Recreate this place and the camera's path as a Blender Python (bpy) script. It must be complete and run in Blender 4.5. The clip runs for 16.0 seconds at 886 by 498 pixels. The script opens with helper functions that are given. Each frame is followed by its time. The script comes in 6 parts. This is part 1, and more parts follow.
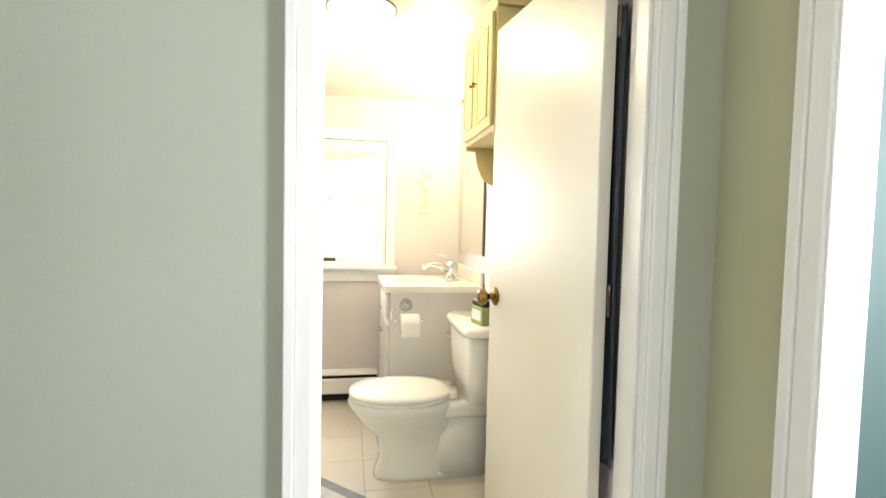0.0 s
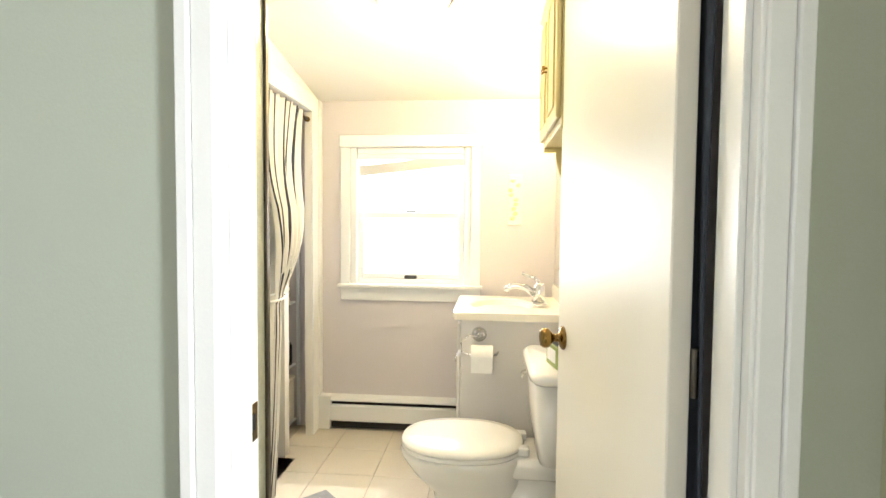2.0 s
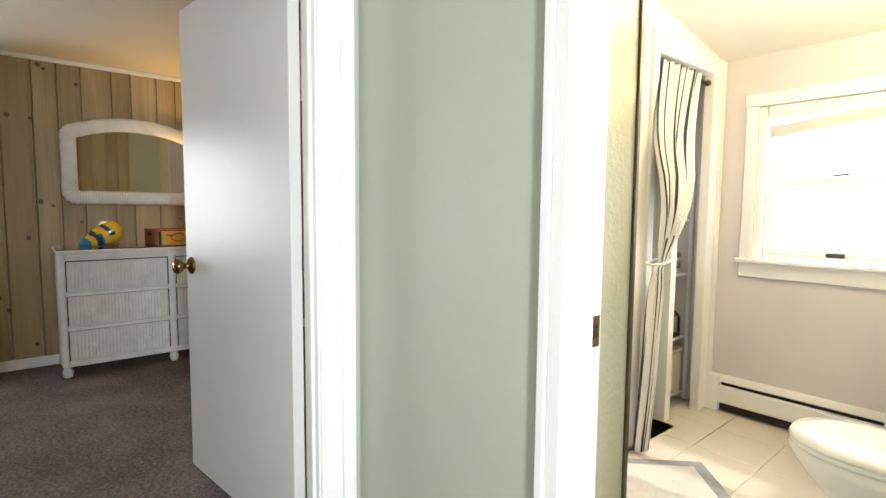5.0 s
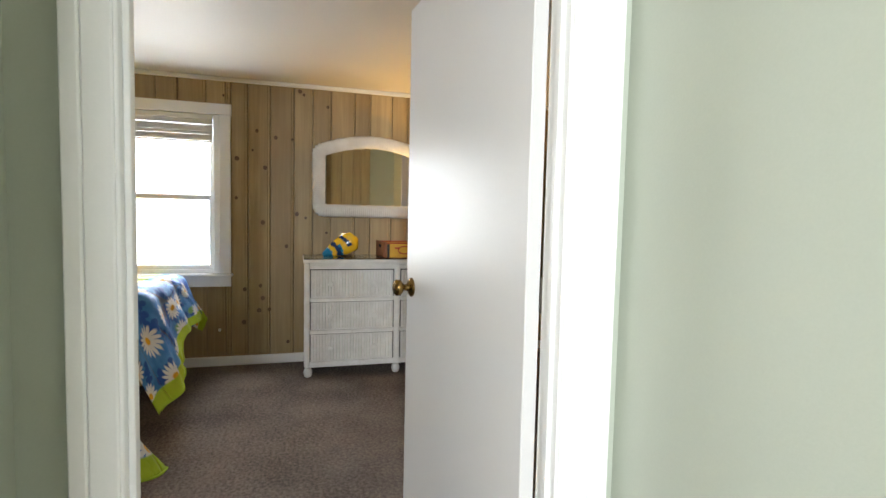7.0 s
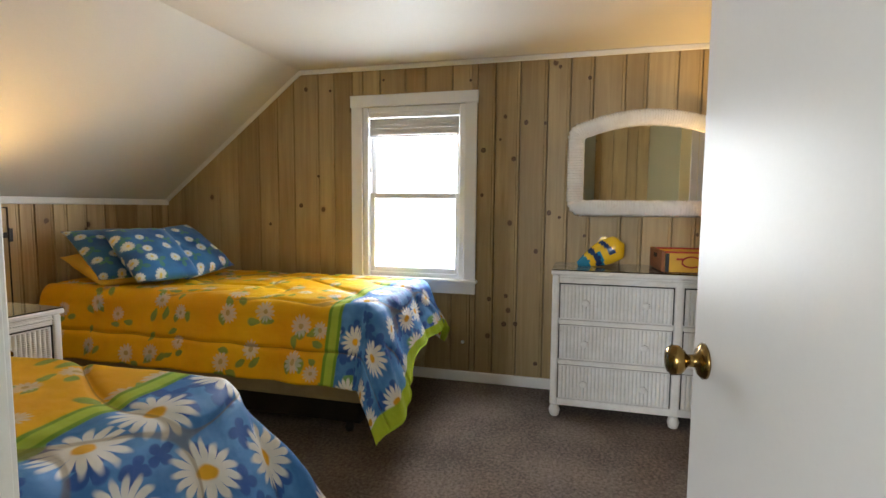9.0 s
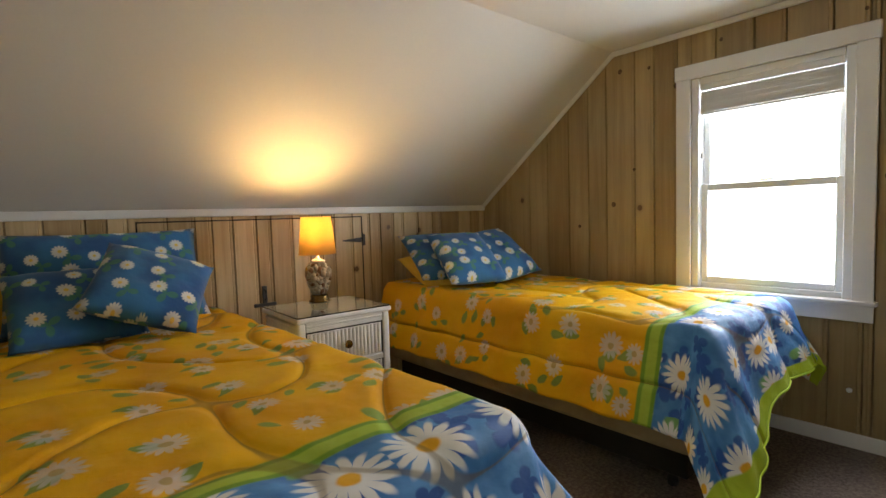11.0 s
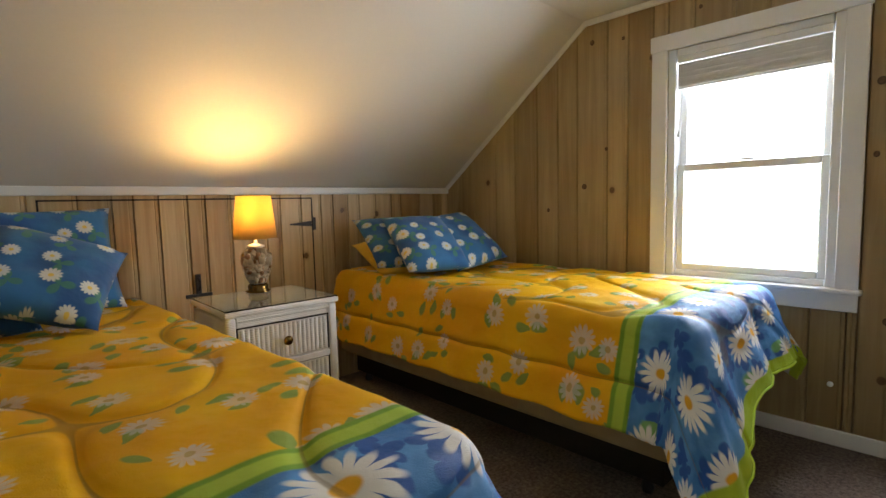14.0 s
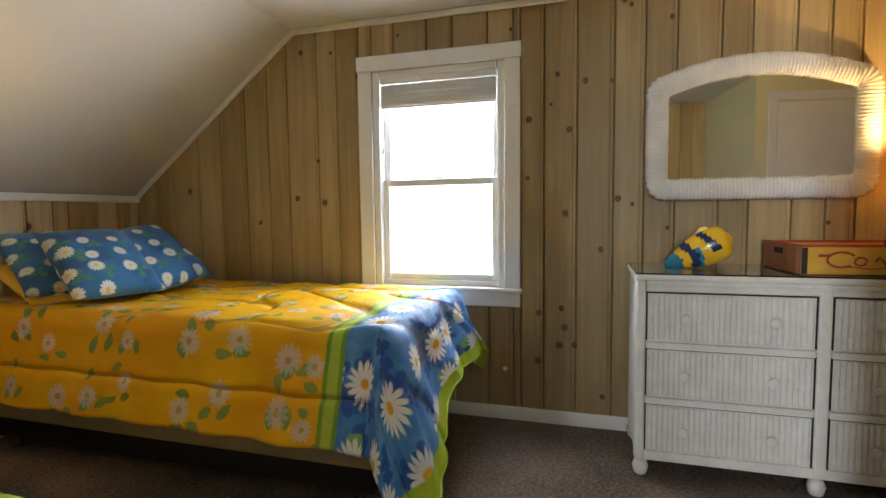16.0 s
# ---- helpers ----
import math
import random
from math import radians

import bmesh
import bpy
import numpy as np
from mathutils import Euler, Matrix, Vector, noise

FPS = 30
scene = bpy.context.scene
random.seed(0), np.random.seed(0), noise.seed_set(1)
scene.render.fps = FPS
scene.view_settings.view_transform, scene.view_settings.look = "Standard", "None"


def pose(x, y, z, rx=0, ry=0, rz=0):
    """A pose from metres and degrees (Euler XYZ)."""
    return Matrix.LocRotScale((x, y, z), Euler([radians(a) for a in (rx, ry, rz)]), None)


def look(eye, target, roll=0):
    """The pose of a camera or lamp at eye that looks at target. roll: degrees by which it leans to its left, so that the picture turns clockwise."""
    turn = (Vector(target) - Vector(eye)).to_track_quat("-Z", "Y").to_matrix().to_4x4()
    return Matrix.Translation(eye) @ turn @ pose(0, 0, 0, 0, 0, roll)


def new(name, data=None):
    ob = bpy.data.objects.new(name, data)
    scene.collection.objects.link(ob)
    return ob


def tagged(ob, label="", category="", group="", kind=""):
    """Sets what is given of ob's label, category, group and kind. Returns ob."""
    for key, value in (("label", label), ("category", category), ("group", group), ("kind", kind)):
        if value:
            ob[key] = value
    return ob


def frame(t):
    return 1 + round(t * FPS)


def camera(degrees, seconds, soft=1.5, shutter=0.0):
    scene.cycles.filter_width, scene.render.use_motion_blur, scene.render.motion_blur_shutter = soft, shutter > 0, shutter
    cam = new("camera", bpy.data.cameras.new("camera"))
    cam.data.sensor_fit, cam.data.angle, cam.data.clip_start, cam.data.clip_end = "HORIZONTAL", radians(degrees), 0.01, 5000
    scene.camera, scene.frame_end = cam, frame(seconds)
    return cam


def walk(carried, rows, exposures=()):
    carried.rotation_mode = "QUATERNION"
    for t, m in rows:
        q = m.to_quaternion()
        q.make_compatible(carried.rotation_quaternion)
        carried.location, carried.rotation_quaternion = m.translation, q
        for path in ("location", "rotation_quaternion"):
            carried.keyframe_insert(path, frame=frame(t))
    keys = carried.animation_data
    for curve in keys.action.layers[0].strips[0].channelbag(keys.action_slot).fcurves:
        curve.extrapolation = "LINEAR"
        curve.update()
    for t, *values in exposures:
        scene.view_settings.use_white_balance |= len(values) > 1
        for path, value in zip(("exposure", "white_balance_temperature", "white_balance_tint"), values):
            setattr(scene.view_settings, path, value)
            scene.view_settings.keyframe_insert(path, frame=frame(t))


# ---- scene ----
cam = camera(82.8, 16.0)
PATH = [
    (0, (0.92, -1.136, 1.243), (1.284, 0.828, 1.138), 1.3),
    (0.5, (0.986, -1.015, 1.303), (1.294, 0.958, 1.178), 1.5),
    (1, (1.054, -0.895, 1.297), (1.277, 1.089, 1.179), 0.7),
    (1.5, (1.123, -0.831, 1.294), (1.212, 1.165, 1.188), 0.4),
    (2, (1.272, -0.761, 1.293), (1.094, 1.23, 1.206), 0.5),
    (2.5, (1.401, -0.726, 1.291), (0.917, 1.213, 1.221), 0.9),
    (3, (1.483, -0.747, 1.264), (0.721, 1.101, 1.2), 1.3),
    (3.5, (1.506, -0.788, 1.245), (0.54, 0.96, 1.155), 1.7),
    (4, (1.525, -0.832, 1.23), (0.339, 0.773, 1.096), 1.3),
    (4.5, (1.515, -0.844, 1.213), (0.154, 0.612, 1.055), 0.8),
    (5, (1.472, -0.856, 1.199), (-0.056, 0.426, 1.041), 0.5),
    (5.2, (1.452, -0.856, 1.195), (-0.129, 0.36, 1.045), 0.6),
    (7.5, (0.831, -0.646, 1.237), (-1.138, -0.33, 1.094), 1.1),
    (8, (0.622, -0.563, 1.253), (-1.37, -0.511, 1.083), 0.8),
    (8.5, (0.428, -0.518, 1.238), (-1.553, -0.741, 1.072), 0.8),
    (9, (0.217, -0.558, 1.261), (-1.71, -1.066, 1.095), 0.5),
    (9.5, (0.088, -0.614, 1.27), (-1.756, -1.373, 1.122), 0.4),
    (10, (-0.045, -0.652, 1.269), (-1.729, -1.723, 1.135), -0.3),
    (10.2, (-0.082, -0.658, 1.267), (-1.687, -1.844, 1.137), -0.7),
    (12.3, (-0.231, -0.912, 1.128), (-1.197, -2.656, 0.967), -2.7),
    (12.5, (-0.257, -0.901, 1.125), (-1.21, -2.652, 0.962), -2.8),
    (13, (-0.278, -0.914, 1.148), (-1.325, -2.608, 0.964), -2.3),
    (13.5, (-0.312, -0.914, 1.172), (-1.501, -2.511, 0.98), -1.9),
    (14, (-0.39, -0.917, 1.177), (-1.767, -2.356, 0.998), -1.4),
    (14.5, (-0.429, -0.918, 1.167), (-1.982, -2.169, 1.015), -1.0),
    (15, (-0.471, -0.907, 1.178), (-2.185, -1.927, 1.03), -0.7),
    (15.5, (-0.496, -0.899, 1.165), (-2.323, -1.7, 1.028), -0.7),
    (16, (-0.526, -0.875, 1.17), (-2.44, -1.436, 1.023), -0.7),
]
walk(cam, [(t, look(eye, target, roll)) for t, eye, target, roll in PATH],
     exposures=[(0, -0.42), (2, -0.45), (3.5, -0.58), (5, -0.42), (7.5, -0.10), (9, -0.17), (12.5, -0.38), (16, -0.27)])

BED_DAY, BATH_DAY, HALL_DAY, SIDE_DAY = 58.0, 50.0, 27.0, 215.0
LAMP_W, BATH_BULB, BATH_VANITY = 24.5, 36.0, 33.0

# ---------------------------------------------------------------- world and lights
world = bpy.data.worlds.new("sky")
scene.world = world
world.use_nodes = True
wn = world.node_tree.nodes
sky = wn.new("ShaderNodeTexSky")
sky.sky_type, sky.sun_disc = "NISHITA", False
sky.sun_elevation, sky.sun_rotation = radians(48), radians(200)
wn["Background"].inputs["Strength"].default_value = 0.12
world.node_tree.links.new(sky.outputs["Color"], wn["Background"].inputs["Color"])


def lamp(name, kind, m, energy, color, **settings):
    data = bpy.data.lights.new(name, kind)
    data.energy, data.color = energy, color
    if kind == "AREA":
        data.shape, data.size, data.size_y = "RECTANGLE", settings["w"], settings["h"]
        data.spread = settings.get("spread", radians(180))
    elif kind == "SUN":
        data.angle = settings["angle"]
    else:
        data.shadow_soft_size = settings["r"]
    ob = new(name, data)
    ob.matrix_world = m
    return ob


DAY = (0.93, 0.97, 1.0)
WARM = (1.0, 0.60, 0.20)
lamp("sun", "SUN", look((2, 6, 8), (0, 0, 0)), 2.5, (1.0, 0.95, 0.88), angle=radians(0.5))
# daylight standing in the bedroom and bathroom window openings
lamp("bedroom_window_daylight", "AREA", look((-3.50, -1.71, 1.34), (0, -1.50, 0.55)), BED_DAY, DAY, w=0.80, h=1.22)
lamp("bathroom_window_daylight", "AREA", look((0.78, 2.62, 1.38), (0.78, 0, 1.3)), BATH_DAY, (0.97, 0.98, 1.0), w=0.78, h=0.86)
# added fill for the hall, from an unseen opening behind the start
lamp("hall_fill_light", "AREA", look((1.0, -2.62, 1.45), (1.0, 0, 1.2)), HALL_DAY, (1.0, 0.96, 0.86), w=1.0, h=1.1)
# added fill from the unseen side of that room, aimed through both doorways
lamp("side_room_fill_light", "AREA", look((3.55, -1.22, 1.5), (0, -0.7, 1.2)), SIDE_DAY, DAY, w=0.46, h=1.1)
# lit lamps
lamp("bedside_bulb", "POINT", pose(-1.445, -3.37, 1.188), LAMP_W, WARM, r=0.03)
lamp("dresser_bulb", "POINT", pose(-3.06, 0.53, 1.340), LAMP_W * 1.85, WARM, r=0.03)
lamp("bathroom_ceiling_bulb", "POINT", pose(0.96, 1.30, 2.17), BATH_BULB, (1.0, 0.82, 0.50), r=0.06)
lamp("bathroom_vanity_bulb", "POINT", pose(1.55, 1.90, 1.98), BATH_VANITY, (1.0, 0.79, 0.42), r=0.05)


# ---------------------------------------------------------------- materials
def mat(name, rough=0.5, metal=0.0):
    m = bpy.data.materials.new(name)
    m.use_nodes = True
    b = m.node_tree.nodes["Principled BSDF"]
    b.inputs["Roughness"].default_value, b.inputs["Metallic"].default_value = rough, metal
    return m, m.node_tree, b


class G:
    """A short hand for node graphs: every method returns an output socket."""

    def __init__(self, tree):
        self.t = tree

    def put(self, sock, v):
        if hasattr(v, "is_output"):
            self.t.links.new(v, sock)
        else:
            sock.default_value = v

    def math(self, op, a, b=0.0, c=0.0):
        n = self.t.nodes.new("ShaderNodeMath")
        n.operation = op
        for s, v in zip(n.inputs, (a, b, c)):
            self.put(s, v)
        return n.outputs[0]

    def vec(self, op, a, b=(0, 0, 0)):
        n = self.t.nodes.new("ShaderNodeVectorMath")
        n.operation = op
        self.put(n.inputs[0], a)
        self.put(n.inputs[1], b)
        return n.outputs[1] if op in ("LENGTH", "DISTANCE") else n.outputs[0]

    def coord(self, what="Object"):
        return self.t.nodes.new("ShaderNodeTexCoord").outputs[what]

    def split(self, v):
        n = self.t.nodes.new("ShaderNodeSeparateXYZ")
        self.put(n.inputs[0], v)
        return n.outputs

    def join(self, x, y, z):
        n = self.t.nodes.new("ShaderNodeCombineXYZ")
        for s, v in zip(n.inputs, (x, y, z)):
            self.put(s, v)
        return n.outputs[0]

    def noise(self, v, scale, detail=3.0, rough=0.5, distort=0.0):
        n = self.t.nodes.new("ShaderNodeTexNoise")
        self.put(n.inputs["Vector"], v)
        for k, x in (("Scale", scale), ("Detail", detail), ("Roughness", rough), ("Distortion", distort)):
            n.inputs[k].default_value = x
        return n.outputs["Fac"]

    def voronoi(self, v, scale, random=1.0, feature="F1", dims="3D"):
        n = self.t.nodes.new("ShaderNodeTexVoronoi")
        n.feature, n.voronoi_dimensions = feature, dims
        self.put(n.inputs["Vector"], v)
        n.inputs["Scale"].default_value = scale
        n.inputs["Randomness"].default_value = random
        return n

    def mix(self, f, a, b):
        n = self.t.nodes.new("ShaderNodeMix")
        n.data_type = "RGBA"
        self.put(n.inputs[0], f)
        self.put(n.inputs[6], a if hasattr(a, "is_output") else (*a, 1))
        self.put(n.inputs[7], b if hasattr(b, "is_output") else (*b, 1))
        return n.outputs[2]

    def ramp(self, f, lo, hi):
        n = self.t.nodes.new("ShaderNodeMapRange")
        n.interpolation_type = "SMOOTHSTEP"
        self.put(n.inputs[0], f)
        self.put(n.inputs[1], lo)
        self.put(n.inputs[2], hi)
        return n.outputs[0]

    def bump(self, h, strength, dist):
        n = self.t.nodes.new("ShaderNodeBump")
        n.inputs["Strength"].default_value, n.inputs["Distance"].default_value = strength, dist
        self.put(n.inputs["Height"], h)
        return n.outputs[0]

    def random(self):
        return self.t.nodes.new("ShaderNodeObjectInfo").outputs["Random"]


def painted(name, a, b, rough=0.5, scale=3.0, bump=0.15, fine=180.0, metal=0.0):
    """Paint or plaster: two tones in soft patches, with a fine grain."""
    m, t, p = mat(name, rough, metal)
    g = G(t)
    o = g.coord()
    f = g.math("ADD", g.math("MULTIPLY", g.noise(o, scale, 4), 0.7), g.math("MULTIPLY", g.noise(o, fine, 2), 0.3))
    g.put(p.inputs["Base Color"], g.mix(g.ramp(f, 0.22, 0.78), a, b))
    g.put(p.inputs["Roughness"], g.math("ADD", g.math("MULTIPLY", g.noise(o, scale * 4, 3), 0.07), rough - 0.035))
    g.put(p.inputs["Normal"], g.bump(g.noise(o, fine, 3), bump, 0.002))
    return m


M_GREEN = painted("sage_wall_paint", (0.40, 0.435, 0.365), (0.435, 0.47, 0.40), 0.5, 1.2)
# green plaster made yellower and paler for the lamplight on it
M_PALE = painted("lamplit_green_paint", (0.66, 0.63, 0.38), (0.72, 0.68, 0.43), 0.55, 1.2)
# sage shifted to olive, with the warm bounce light in its colour
M_OLIVE = painted("sage_paint_warm_bounce", (0.43, 0.425, 0.285), (0.47, 0.465, 0.32), 0.55, 1.2)
M_TEAL = painted("teal_wall_paint", (0.075, 0.125, 0.13), (0.095, 0.15, 0.155), 0.6, 1.2)
M_BATHWALL = painted("lilac_grey_wall_paint", (0.60, 0.565, 0.58), (0.65, 0.615, 0.63), 0.55, 1.4)
M_CEIL = painted("ceiling_paint", (0.65, 0.635, 0.60), (0.70, 0.685, 0.65), 0.6, 1.0, 0.2, 90)
M_BATHCEIL = painted("bathroom_ceiling_paint", (0.80, 0.78, 0.72), (0.83, 0.81, 0.76), 0.5, 1.0)
M_TRIM = painted("white_trim_paint", (0.78, 0.79, 0.78), (0.83, 0.83, 0.82), 0.35, 6.0, 0.12)
M_DOOR = painted("white_door_paint", (0.62, 0.615, 0.605), (0.65, 0.645, 0.635), 0.31, 0.8, 0.06, 120)
M_BATHDOOR = painted("cream_white_door_paint", (0.80, 0.775, 0.70), (0.83, 0.80, 0.73), 0.33, 0.8, 0.06, 120)
M_VINYL = painted("white_vinyl", (0.80, 0.82, 0.84), (0.84, 0.86, 0.88), 0.3, 8.0, 0.05)
M_CERAMIC = painted("white_ceramic", (0.80, 0.79, 0.76), (0.83, 0.82, 0.79), 0.10, 5.0, 0.02)
M_VANITY = painted("vanity_paint", (0.66, 0.64, 0.62), (0.71, 0.69, 0.67), 0.4, 4.0)
M_MARBLE = painted("cultured_marble", (0.80, 0.76, 0.66), (0.84, 0.81, 0.72), 0.15, 6.0, 0.02)
M_CREAM = painted("cream_cabinet_paint", (0.55, 0.47, 0.22), (0.62, 0.53, 0.27), 0.5, 9.0, 0.2)
M_CREAM2 = painted("cabinet_panel_painting", (0.62, 0.55, 0.30), (0.42, 0.36, 0.16), 0.5, 22.0, 0.2)
M_LIME = painted("lime_binding", (0.34, 0.50, 0.02), (0.42, 0.58, 0.04), 0.85, 20.0, 0.3)
M_PAPER = painted("toilet_paper", (0.80, 0.80, 0.78), (0.84, 0.84, 0.82), 0.9, 30.0, 0.5)
M_BLACK = painted("black_iron", (0.012, 0.012, 0.012), (0.03, 0.03, 0.03), 0.45, 30.0, 0.3, 300)
# near-black for the bed frame, joints, and the shade inside slots and gaps
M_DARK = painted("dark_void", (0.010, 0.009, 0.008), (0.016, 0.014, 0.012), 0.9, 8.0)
M_PLASTICK = painted("black_plastic", (0.015, 0.015, 0.017), (0.03, 0.03, 0.03), 0.35, 20.0)
M_BOXSPRING = painted("box_spring_cloth", (0.30, 0.23, 0.13), (0.38, 0.30, 0.18), 0.85, 14.0, 0.4, 400)
M_CARDGREEN = painted("printed_tissue_box", (0.20, 0.34, 0.12), (0.42, 0.40, 0.12), 0.6, 40.0)
M_RED = painted("red_crate_print", (0.45, 0.03, 0.02), (0.36, 0.04, 0.03), 0.6, 30.0, 0.3)
M_YELLOWWOOD = painted("yellow_crate_paint", (0.70, 0.42, 0.04), (0.58, 0.32, 0.04), 0.6, 18.0, 0.4)
M_CRATEWOOD = painted("worn_crate_wood", (0.30, 0.12, 0.05), (0.20, 0.07, 0.03), 0.7, 14.0, 0.4)
M_FISHY = painted("yellow_glaze", (0.80, 0.55, 0.03), (0.75, 0.46, 0.02), 0.2, 12.0, 0.05)
M_FISHB = painted("navy_glaze", (0.012, 0.03, 0.10), (0.02, 0.05, 0.14), 0.2, 12.0, 0.05)
M_FISHT = painted("teal_glaze", (0.02, 0.20, 0.36), (0.03, 0.26, 0.42), 0.2, 12.0, 0.05)
M_SHELLA = painted("pale_shell", (0.70, 0.58, 0.42), (0.82, 0.74, 0.62), 0.35, 40.0)
M_SHELLB = painted("brown_shell", (0.34, 0.16, 0.08), (0.55, 0.32, 0.18), 0.35, 60.0)
M_RUGLIGHT = painted("bath_rug_light", (0.50, 0.49, 0.47), (0.62, 0.61, 0.58), 0.95, 30.0, 0.8, 260)
M_RUGDARK = painted("bath_rug_dark", (0.21, 0.22, 0.24), (0.29, 0.30, 0.32), 0.95, 30.0, 0.8, 260)
M_TILE = painted("cream_floor_tile", (0.66, 0.61, 0.52), (0.71, 0.66, 0.57), 0.25, 3.0, 0.04, 60)
M_GROUT = painted("grout", (0.40, 0.37, 0.32), (0.46, 0.43, 0.38), 0.9, 20.0, 0.5)
M_HALLFLOOR = painted("hall_carpet", (0.20, 0.175, 0.155), (0.26, 0.23, 0.20), 0.95, 6.0, 0.9, 350)
M_BRASS = painted("aged_brass", (0.34, 0.22, 0.07), (0.19, 0.115, 0.038), 0.22, 20.0, 0.1, 100, 1.0)
M_CHROME = painted("chrome", (0.70, 0.71, 0.73), (0.62, 0.63, 0.65), 0.12, 20.0, 0.02, 100, 1.0)
M_STEEL = painted("dark_shower_frame", (0.10, 0.09, 0.075), (0.16, 0.14, 0.11), 0.3, 20.0, 0.05, 100, 1.0)
M_GROUND = painted("lawn", (0.06, 0.09, 0.03), (0.10, 0.12, 0.05), 0.95, 0.4)


def carpet():
    m, t, p = mat("taupe_carpet", 0.95)
    g = G(t)
    o = g.coord()
    f = g.math("ADD", g.math("MULTIPLY", g.noise(o, 2.2, 4, 0.6), 0.35), g.math("MULTIPLY", g.noise(o, 60, 3, 0.75), 0.65))
    g.put(p.inputs["Base Color"], g.mix(g.ramp(f, 0.36, 0.66), (0.072, 0.054, 0.045), (0.245, 0.194, 0.166)))
    g.put(p.inputs["Normal"], g.bump(g.noise(o, 260, 2), 1.0, 0.006))
    return m


def pine(name, dark, light, knots=0.93):
    """Pickled knotty pine: grain along the board, sparse knots, each board its own tone."""
    m, t, p = mat(name, 0.5)
    g = G(t)
    x, y, z = g.split(g.coord())
    r = g.random()
    across = g.math("ADD", x, y)
    v = g.join(g.math("ADD", g.math("MULTIPLY", across, 34.0), g.math("MULTIPLY", r, 90.0)), g.math("MULTIPLY", r, 40.0), g.math("MULTIPLY", z, 1.5))
    grain = g.noise(v, 1.0, 4, 0.6, 0.6)
    tone = g.noise(g.join(g.math("MULTIPLY", across, 3.0), g.math("MULTIPLY", r, 30.0), z), 1.1, 2)
    f = g.math("ADD", g.math("MULTIPLY", grain, 0.42), g.math("ADD", g.math("MULTIPLY", tone, 0.34), g.math("MULTIPLY", r, 0.24)))
    c = g.mix(g.ramp(f, 0.26, 0.78), dark, light)
    vo = g.voronoi(g.join(g.math("MULTIPLY", across, 7.0), g.math("ADD", g.math("MULTIPLY", z, 6.0), g.math("MULTIPLY", r, 20.0)), 0.0), 1.0, 1.0, "F1", "2D")
    show = g.math("GREATER_THAN", g.split(vo.outputs["Color"])[0], knots)
    knot = g.math("MULTIPLY", g.math("SUBTRACT", 1.0, g.ramp(vo.outputs["Distance"], 0.09, 0.14)), show)
    ring = g.math("MULTIPLY", g.math("SUBTRACT", 1.0, g.ramp(vo.outputs["Distance"], 0.10, 0.26)), show)
    c = g.mix(g.math("MULTIPLY", ring, 0.5), c, (0.30, 0.19, 0.09))
    c = g.mix(g.math("MULTIPLY", knot, 0.9), c, (0.10, 0.05, 0.02))
    g.put(p.inputs["Base Color"], c)
    g.put(p.inputs["Roughness"], g.math("ADD", g.math("MULTIPLY", grain, 0.2), 0.36))
    g.put(p.inputs["Normal"], g.bump(grain, 0.25, 0.002))
    return m


def knot_wood():
    """A branch knot: brown heart, dark bark ring, uneven outline."""
    m, t, p = mat("pine_knot", 0.5)
    g = G(t)
    o = g.coord()
    d = g.math("ADD", g.vec("LENGTH", o), g.math("MULTIPLY", g.noise(o, 120.0, 2), 0.004))
    heart = g.mix(g.ramp(g.noise(o, 260.0, 2), 0.3, 0.7), (0.080, 0.040, 0.018), (0.14, 0.078, 0.034))
    g.put(p.inputs["Base Color"], g.mix(g.ramp(d, 0.012, 0.0175), heart, (0.050, 0.026, 0.014)))
    return m


def wicker():
    m, t, p = mat("whitewashed_wicker", 0.55)
    g = G(t)
    o = g.coord()
    n = g.noise(o, 8, 4, 0.6)
    x, y, z = g.split(o)
    weave = g.math("MULTIPLY", g.math("SINE", g.math("MULTIPLY", z, 620.0)), g.math("SINE", g.math("MULTIPLY", g.math("ADD", x, y), 260.0)))
    c = g.mix(g.ramp(n, 0.3, 0.7), (0.72, 0.71, 0.69), (0.82, 0.82, 0.81))
    c = g.mix(g.math("MULTIPLY", g.ramp(g.noise(o, 60, 3), 0.58, 0.80), 0.35), c, (0.45, 0.41, 0.36))
    g.put(p.inputs["Base Color"], c)
    g.put(p.inputs["Normal"], g.bump(g.math("ADD", weave, g.noise(o, 90, 2)), 0.5, 0.0015))
    return m


